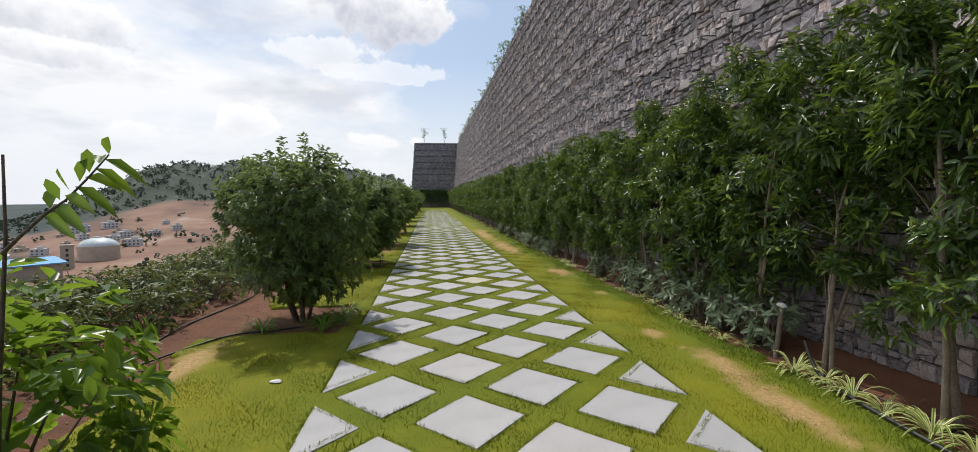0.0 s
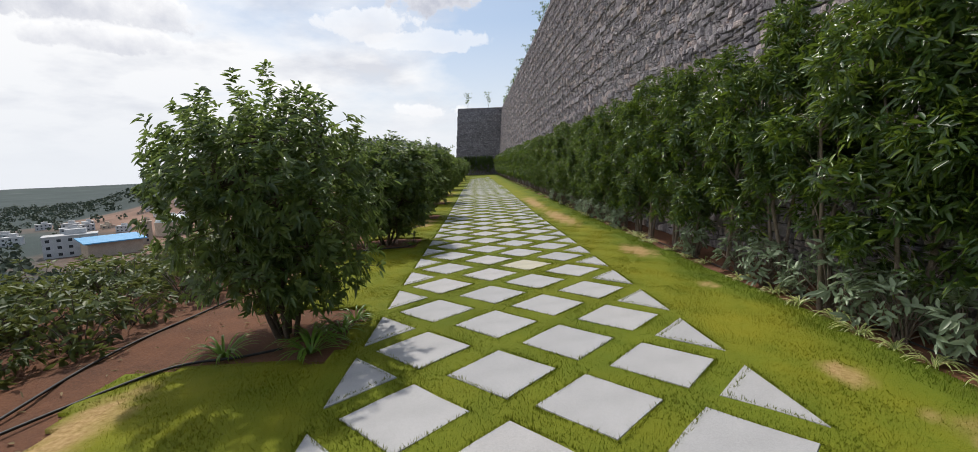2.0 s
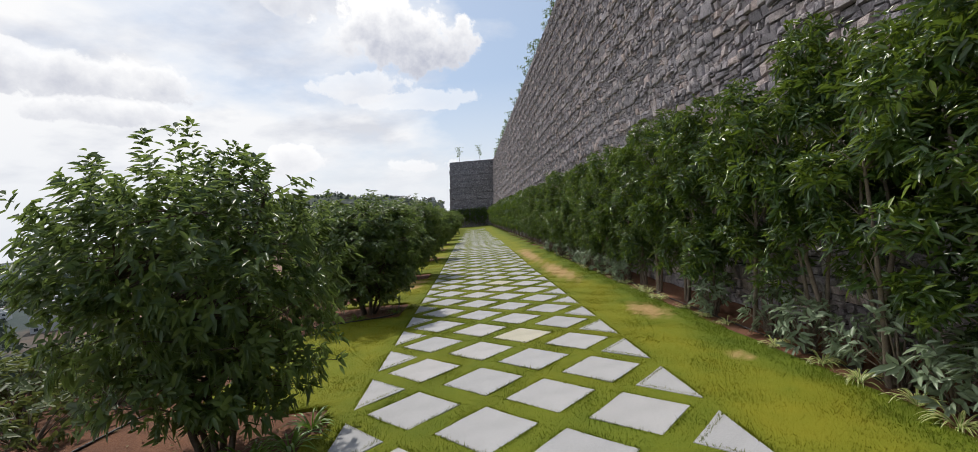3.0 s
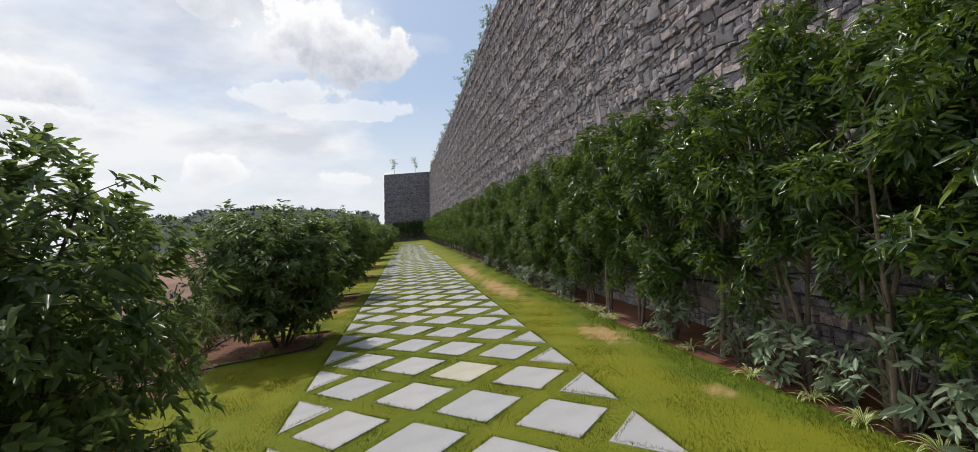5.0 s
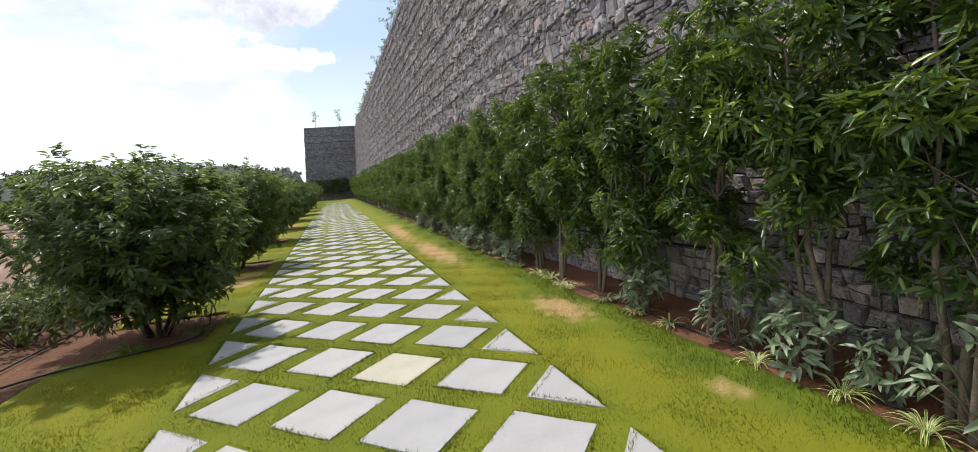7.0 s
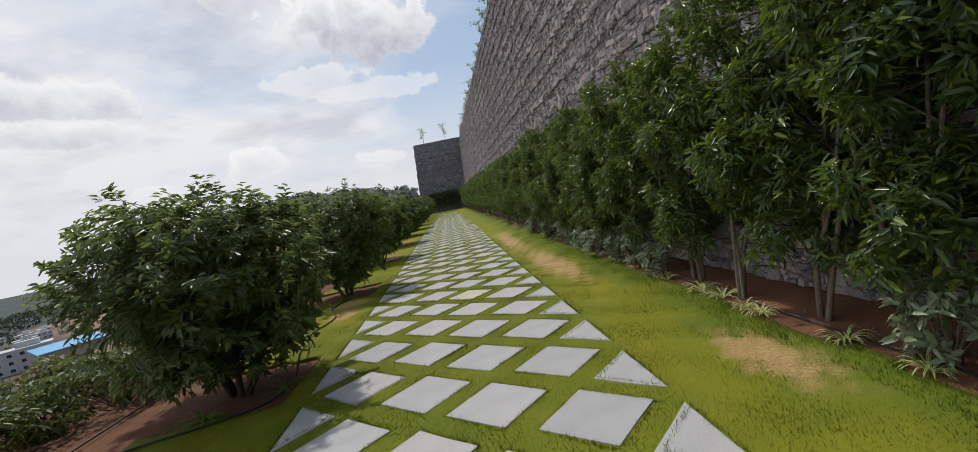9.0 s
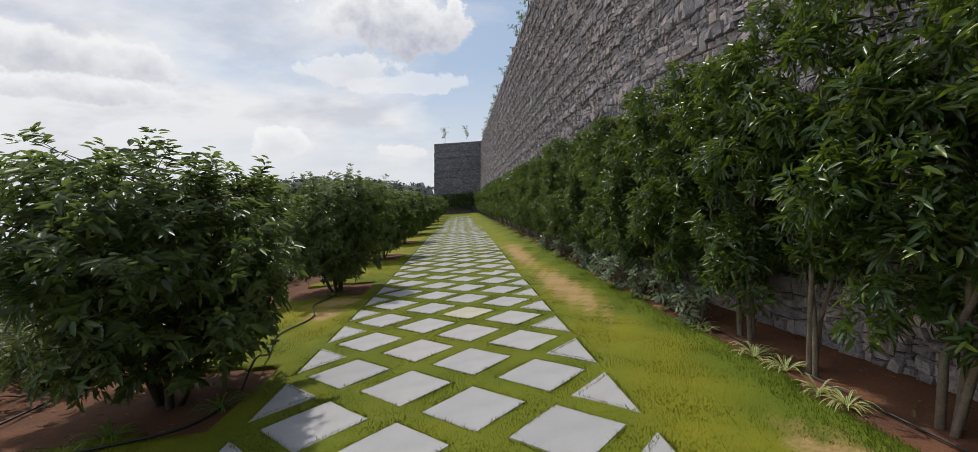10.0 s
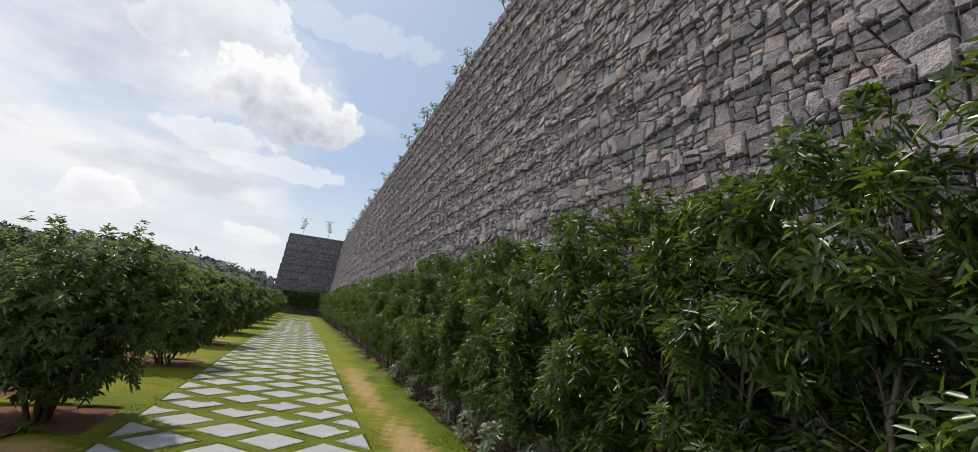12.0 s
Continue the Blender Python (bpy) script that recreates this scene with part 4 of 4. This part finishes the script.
def build_sage_shrubs():
    rng = random.Random(37)
    kinds = [low_shrub(s, "grey_green_shrub", "low shrub with clustered grey-green leaves under the hedge", "shrubs under the hedge", 0.6, 0.24, 26, 9, SAGE_LEAF, (0.115, 0.04), BARK, 0.9) for s in (71, 72, 73)]
    ys = [1.2, 1.6, 2.0, 2.4, 2.8, 3.25, 3.75, 4.25, 4.9, 6.1, 9.9, 10.7, 11.5, 12.4, 13.5, 15.0, 17.0, 19.0]
    for i, y in enumerate(ys):
        m_at = Matrix.Translation((4.62 + rng.uniform(-0.04, 0.12), y, rise(y))) @ Matrix.Rotation(rng.uniform(0, 6.28), 4, "Z")
        if i < 3:
            ob = kinds[i]
            ob.matrix_basis = m_at
        else:
            ob = copy_thing(kinds[i % 3], m_at)
        sc = rng.uniform(0.85, 1.15)
        ob.scale = (sc, sc, sc)


build_sage_shrubs()


def top_plant(seed, height, flat):
    rng = np.random.default_rng(seed)
    t = thing("wall_top_plant", "spindly plant on top of the stone wall", "plant", "plants on the wall top")
    st = stem(rng, (0, 0, -0.05), (rng.normal() * 0.1, rng.normal() * 0.1, height), 0.03, 0.012, 0.04)
    part("stem", mesh("stem", *tubes([st], 5), BARK_DARK, True), BARK_DARK, t)
    pts, dirs = [], []
    for k in range(5):
        z = height * (0.45 + 0.14 * k)
        r = height * (0.3 if not flat else 0.09 + 0.05 * k)
        p, d = crown_points(rng, 22 if flat else 12, (rng.normal() * 0.12, rng.normal() * 0.12, z), (r, r, height * 0.045), 0.2)
        pts.append(p)
        dirs.append(d)
    v, f = rosettes(rng, np.concatenate(pts), np.concatenate(dirs), 4, 0.16, 0.045, 0.2, 0.9, 0.2)
    part("foliage", quad_mesh("foliage", v, f, TREE_LEAF), TREE_LEAF, t)
    return t


def build_top_plants():
    rng = random.Random(43)
    a, b = top_plant(81, 1.0, False), top_plant(82, 2.5, True)
    kinds = [a, top_plant(83, 1.3, False)]
    y, i = 8.0, 0
    while y < 74:
        m_at = Matrix.Translation((6.66 + lean(y) + rng.uniform(-0.05, 0.12), y, WALL_TOP - 0.06)) @ Matrix.Rotation(rng.uniform(0, 6.28), 4, "Z")
        if i < 2:
            ob = kinds[i]
            ob.matrix_basis = m_at
        else:
            ob = copy_thing(kinds[i % 2], m_at)
        s = rng.uniform(0.45, 0.9)
        ob.scale = (s, s, s)
        y += rng.uniform(0.8, 2.8)
        i += 1
    zt = WALL_TOP - 0.02
    b.matrix_basis = Matrix.Translation((0.4, END_Y + 1.2, zt))
    b["label"] = "slender tiered tree on top of the end wall"
    c = copy_thing(b, Matrix.Translation((3.9, END_Y + 1.2, zt)) @ Matrix.Rotation(2.0, 4, "Z"))
    c.scale = (0.95, 0.95, 1.05)


build_top_plants()


def build_end_hedge():
    src = bpy.data.objects["hedge_tree"]
    for i, x in enumerate((-1.2, -0.2, 0.8, 1.8, 2.8, 3.8)):
        ob = copy_thing(src, Matrix.Translation((x, 74.4, rise(74))) @ Matrix.Rotation(1.3 * i, 4, "Z"))
        ob["label"] = "dark hedge tree in the shade of the end wall"


build_end_hedge()


# ---- hoses, stake, litter ----
def hose(name, pts, r, label):
    pts = [Vector(p) for p in pts]
    path = []
    n = len(pts)
    for i in range(n - 1):
        p0, p1, p2, p3 = pts[max(i - 1, 0)], pts[i], pts[i + 1], pts[min(i + 2, n - 1)]
        for k in range(6):
            t = k / 6
            q = 0.5 * ((2 * p1) + (p2 - p0) * t + (2 * p0 - 5 * p1 + 4 * p2 - p3) * t * t + (3 * p1 - p0 - 3 * p2 + p3) * t ** 3)
            path.append((q, r))
    path.append((pts[-1], r))
    tagged(new(name, mesh(name, *tubes([path], 7), HOSE, True)), label, "hose", "irrigation hoses")


hose("irrigation_hose", [(-2.25, -4, 0.02), (-2.2, -1, 0.025), (-2.1, 1.2, 0.02), (-2.3, 3, 0.03), (-2.15, 5, 0.02), (-2.3, 8, 0.03), (-2.2, 12, 0.02)], 0.012, "black irrigation hose lying along the red soil")
hose("irrigation_hose", [(-2.05, 1.5, 0.02), (-1.8, 2.05, 0.03), (-1.45, 2.55, 0.05), (-1.0, 2.75, 0.03), (-0.7, 2.9, 0.03)], 0.012, "black irrigation hose curving into the tree bed")
hose("irrigation_hose", [(-2.4, 7.2, 0.05), (-1.6, 7.85, 0.06), (-0.9, 8.08, 0.055), (-0.4, 8.3, 0.05), (-0.3, 8.8, 0.03)], 0.012, "black irrigation hose lying across the lawn edge")
hose("irrigation_hose", [(-0.35, 9.1, 0.02), (-0.38, 9.5, 0.2), (-0.5, 10.1, 0.07), (-0.75, 11.0, 0.06), (-0.6, 12.0, 0.055), (-0.9, 13.0, 0.055), (-0.8, 13.8, 0.05), (-0.9, 14.4, 0.02)], 0.012, "black hose running over the lawn between tree beds")
hose("irrigation_hose", [(4.5, 0.55, 0.3), (4.46, 0.35, 0.07), (4.3, -0.1, 0.06), (4.2, -0.7, 0.055), (4.1, -1.6, 0.055)], 0.016, "black hose trailing out of the hedge onto the lawn")
hose("drip_line", [(4.6, -3, 0.02), (4.58, 0, 0.025), (4.62, 3, 0.02), (4.64, 6, 0.025), (4.7, 9, 0.02), (4.85, 14, 0.025)], 0.008, "thin black drip line along the hedge bed")


def build_litter():
    """Dry leaves and crumbs scattered over the bare soil."""
    rng = np.random.default_rng(63)
    n = 2600
    x, y = rng.uniform(-2.7, 5.3, n), rng.uniform(-3, 18, n)
    keep = ~is_lawn(x, y)
    x, y = x[keep], y[keep]
    n = len(x)
    z = ground_height(x, y) + 0.012
    d = rng.normal(size=(n, 3)) * np.array([1, 1, 0.2])
    v, f = leaves(rng, np.stack([x, y, z], 1), d, np.tile([0, 0, 1.0], (n, 1)), rng.uniform(0.03, 0.09, n), rng.uniform(0.012, 0.03, n), 0.3, 0.0)
    tagged(new("leaf_litter", quad_mesh("leaf_litter", v, f, DRY_LEAF)), "dry brown leaf litter scattered over the red soil", "litter", kind="stuff")


build_litter()


def build_stake():
    t = thing("wooden_stake", "short leaning wooden stake with a white rag tied on", "stake", at=(4.52, 0.92, 0))
    rng = np.random.default_rng(2)
    part("post", mesh("post", *tubes([stem(rng, (0, 0, -0.05), (0.1, 0.06, 0.52), 0.025, 0.022, 0.004)], 8), BARK, True), BARK, t)
    bm = bmesh.new()
    bmesh.ops.create_icosphere(bm, subdivisions=2, radius=0.045)
    for v in bm.verts:
        v.co = Vector((v.co.x * 0.8, v.co.y * 1.3, v.co.z * 0.6)) * (1 + 0.3 * noise.noise(v.co * 30)) + Vector((0.1, 0.06, 0.54))
    part("rag", bm, RAG, t, "crumpled white rag")


build_stake()


def build_chip():
    bm = bmesh.new()
    bmesh.ops.create_icosphere(bm, subdivisions=2, radius=0.06)
    for v in bm.verts:
        v.co = Vector((v.co.x * 1.0, v.co.y * 0.55, v.co.z * 0.2)) * (1 + 0.4 * noise.noise(v.co * 25))
    me = bpy.data.meshes.new("stone_chip")
    bm.to_mesh(me)
    bm.free()
    me.materials.append(RAG)
    ob = tagged(new("stone_chip", me), "flat pale stone chip lying on the lawn", "stone")
    ob.location = (-0.42, 0.95, LAWN_Z + 0.015)


build_chip()


# ---- the valley town ----
def at_polar(az, dist):
    x, y = -dist * math.sin(radians(az)), dist * math.cos(radians(az))
    return x, y, float(ground_height(np.array(x), np.array(y)))


def house(name, label, w, d, floors, wall_mat, roof_mat=None):
    t = thing(name, label, "building", "houses in the valley")
    h = 3.1 * floors
    part("wall", box_bm(-w / 2, w / 2, -d / 2, d / 2, -2, h), wall_mat, t)
    part("roof", box_bm(-w / 2 - 0.25, w / 2 + 0.25, -d / 2 - 0.25, d / 2 + 0.25, h, h + 0.45), roof_mat or wall_mat, t)
    part("stair_head", box_bm(-w * 0.1, w * 0.3, -d * 0.2, d * 0.25, h + 0.45, h + 2.8), wall_mat, t)
    for fl in range(floors):
        for k in range(max(2, int(w / 3.2))):
            n = max(2, int(w / 3.2))
            x = -w / 2 + w * (k + 0.5) / n
            part("window", box_bm(x - 0.7, x + 0.7, -d / 2 - 0.06, -d / 2 + 0.1, 3.1 * fl + 0.9, 3.1 * fl + 2.2), GLASS_DARK, t)
    return t


def build_town():
    rng = random.Random(55)
    x, y, z = at_polar(33.6, 330)
    dome = thing("domed_hall", "round hall with a pale shallow dome", "building", at=(x, y, z))
    bm = bmesh.new()
    bmesh.ops.create_cone(bm, cap_ends=True, segments=48, radius1=9.3, radius2=9.3, depth=9, matrix=Matrix.Translation((0, 0, 3)))
    part("wall", bm, PLASTER_TAN, dome)
    bm = bmesh.new()
    bmesh.ops.create_uvsphere(bm, u_segments=48, v_segments=24, radius=9.0)
    bmesh.ops.delete(bm, geom=[v for v in bm.verts if v.co.z < -0.2], context="VERTS")
    for v in bm.verts:
        v.co.z = v.co.z * 0.55 + 7
    part("dome", bm, DOME_SKIN, dome)
    part("lantern", box_bm(-1.1, 1.1, -1.1, 1.1, 11.6, 12.6), PLASTER, dome)
    x, y, z = at_polar(35.9, 300)
    tower = thing("stone_tower", "square tan tower with stacked windows", "building", at=(x, y, z))
    tower.rotation_euler = (0, 0, radians(36))
    part("wall", box_bm(-2.5, 2.5, -2.5, 2.5, -2, 11), PLASTER_TAN, tower)
    part("cornice", box_bm(-2.8, 2.8, -2.8, 2.8, 11, 11.7), PLASTER_TAN, tower)
    for fl in range(4):
        part("window", box_bm(-0.5, 0.5, -2.6, -2.4, 1 + 2.5 * fl, 2.4 + 2.5 * fl), GLASS_DARK, tower)
    x, y, z = at_polar(41.6, 283)
    white = house("white_building", "white three-storey building with rows of windows", 19, 12, 3, PLASTER)
    white.matrix_basis = Matrix.Translation((x, y, z)) @ Matrix.Rotation(radians(38), 4, "Z")
    x, y, z = at_polar(38.7, 268)
    shed = thing("blue_roofed_shed", "long shed with a bright blue sheet roof", "building", at=(x, y, z))
    shed.rotation_euler = (0, 0, radians(52))
    part("wall", box_bm(-10, 10, -6, 6, -2, 6), PLASTER_TAN, shed)
    bm = box_bm(-11.5, 11.5, -7.5, 7.5, 6, 6.5)
    for v in bm.verts:
        v.co.z += 0.12 * (v.co.y + 8.5)
    part("roof", bm, ROOF_BLUE, shed)
    kinds = [house("house", "pale flat-roofed house in the valley", 11, 9, 2, PLASTER), house("house", "tan flat-roofed house in the valley", 9, 8, 1, PLASTER_TAN), house("house", "white two-storey house in the valley", 14, 9, 2, PLASTER)]
    for i in range(44):
        az, dist = rng.uniform(26, 50), rng.uniform(270, 470)
        if i > 34:
            az, dist = rng.uniform(2, 9), rng.uniform(560, 760)
        elif i > 28:
            az, dist = rng.uniform(45, 60), rng.uniform(500, 900)
        if az < 47 and dist < 360:
            dist += 110
        size = rng.uniform(0.4, 0.75)
        x, y, z = at_polar(az, dist)
        m_at = Matrix.Translation((x, y, z)) @ Matrix.Rotation(radians(az + rng.uniform(-30, 30)), 4, "Z")
        if i < 3:
            ob = kinds[i]
            ob.matrix_basis = m_at
        else:
            ob = copy_thing(kinds[i % 3], m_at)
        ob.scale = (size, size, size)


build_town()


def build_far_woods():
    """Clumps of distant trees, too many to count."""
    rng = np.random.default_rng(77)
    base = []
    n = 6000
    az = rng.uniform(-2, 75, n)
    dist = 90 + 1000 * rng.random(n) ** 0.9
    keep = ~((az > 4) & (az < 45) & (dist > 215) & (dist < 560) & (rng.random(n) < 0.93))
    keep &= (az > 4) | (dist > 420)
    az, dist = np.radians(az[keep]), dist[keep]
    x, y = -dist * np.sin(az), dist * np.cos(az)
    z = ground_height(x, y)
    verts, faces, o = [], [], 0
    for cx, cy, cz in zip(x, y, z):
        k = 10
        size = rng.uniform(1.6, 3.6)
        p, d = crown_points(rng, k, (0, 0, size * 0.8), (size, size, size * 0.75), 0.5)
        v, f = leaves(rng, p + np.array([cx, cy, cz]), rng.normal(size=(k, 3)), d, np.full(k, size * 0.9), np.full(k, size * 0.8))
        verts.append(v)
        faces.append(f + o)
        o += len(v)
    me = quad_mesh("far_woods", np.concatenate(verts), np.concatenate(faces), FAR_LEAF)
    tagged(new("far_woods", me), "dark green woods spread over the valley and hill", "trees", kind="stuff")


build_far_woods()


# ---- slabs and stones, piece by piece ----
def slab_mesh(rng, cut=0):
    """A square slab on its corner; cut -1 or 1 keeps the half that points to +x or -x."""
    ring = [(HALF, 0), (0, HALF), (-HALF, 0), (0, -HALF)]
    if cut == -1:
        ring = [(HALF, 0), (0, HALF), (0, -HALF)]
    if cut == 1:
        ring = [(0, HALF), (-HALF, 0), (0, -HALF)]
    pts = []
    for i, a in enumerate(ring):
        b = ring[(i + 1) % len(ring)]
        for t in (0.0, 0.5):
            pts.append((a[0] + (b[0] - a[0]) * t + rng.uniform(-0.005, 0.005), a[1] + (b[1] - a[1]) * t + rng.uniform(-0.005, 0.005)))
    n = len(pts)
    top, low = 0.041, -0.01
    v = [(x, y, low) for x, y in pts] + [(x, y, top - 0.006) for x, y in pts] + [(x * 0.988, y * 0.988, top) for x, y in pts]
    f = [(s + i, s + (i + 1) % n, s + n + (i + 1) % n, s + n + i) for s in (0, n) for i in range(n)] + [tuple(range(2 * n, 3 * n))]
    return v, f


def lay_slabs():
    rng = random.Random(91)
    path = thing("path", "walk of square grey slabs set cornerwise in grass", "path", kind="structure")
    shapes = {c: [slab_mesh(rng, c) for _ in range(3)] for c in (-1, 0, 1)}
    meshes = {c: [mesh("slab", v, f, SLAB) for v, f in shapes[c]] for c in shapes}
    warm = mesh("slab", *shapes[0][0], SLAB_WARM)
    count, verts, faces = 0, [], []
    for j in range(-12, 112):
        for k in range(6):
            if (k + j) % 2 or rng.random() < (j - 82) / 45 or (k in (0, 5) and rng.random() < (j - 44) / 40):
                continue
            c = -1 if k == 0 else 1 if k == 5 else 0
            x, y, turn = tile_at(k, j)
            if c:
                x, turn = k * PITCH_X / 2 + drift(y) - 0.055 * c, 0.0
            m_at = Matrix.Translation((x, y, rise(y))) @ Matrix.Rotation(turn, 4, "Z")
            if count < 300 and j > -9:
                ob = new("slab", warm if (k, j) in ((3, 11), (3, 21)) else meshes[c][(k + j // 2) % 3])
                ob.matrix_basis = m_at
                ob.parent = path
                count += 1
            else:
                v, f = shapes[c][j % 3]
                # the grass closes in over the slabs towards the far end
                bare = 1 - 0.4 * float(smooth(18.0, 48.0, y)) * rng.uniform(0.7, 1.1)
                v = [(px * bare, py * (0.5 + 0.5 * bare), pz) for px, py, pz in v]
                o = len(verts)
                verts += [m_at @ Vector(p) for p in v]
                faces += [tuple(o + q for q in face) for face in f]
    rest = part("far_slabs", mesh("far_slabs", verts, faces, SLAB_REST), SLAB_REST, path)
    rest["kind"] = "stuff"


lay_slabs()
lay_stones(wall_east)
lay_wire(wall_east)
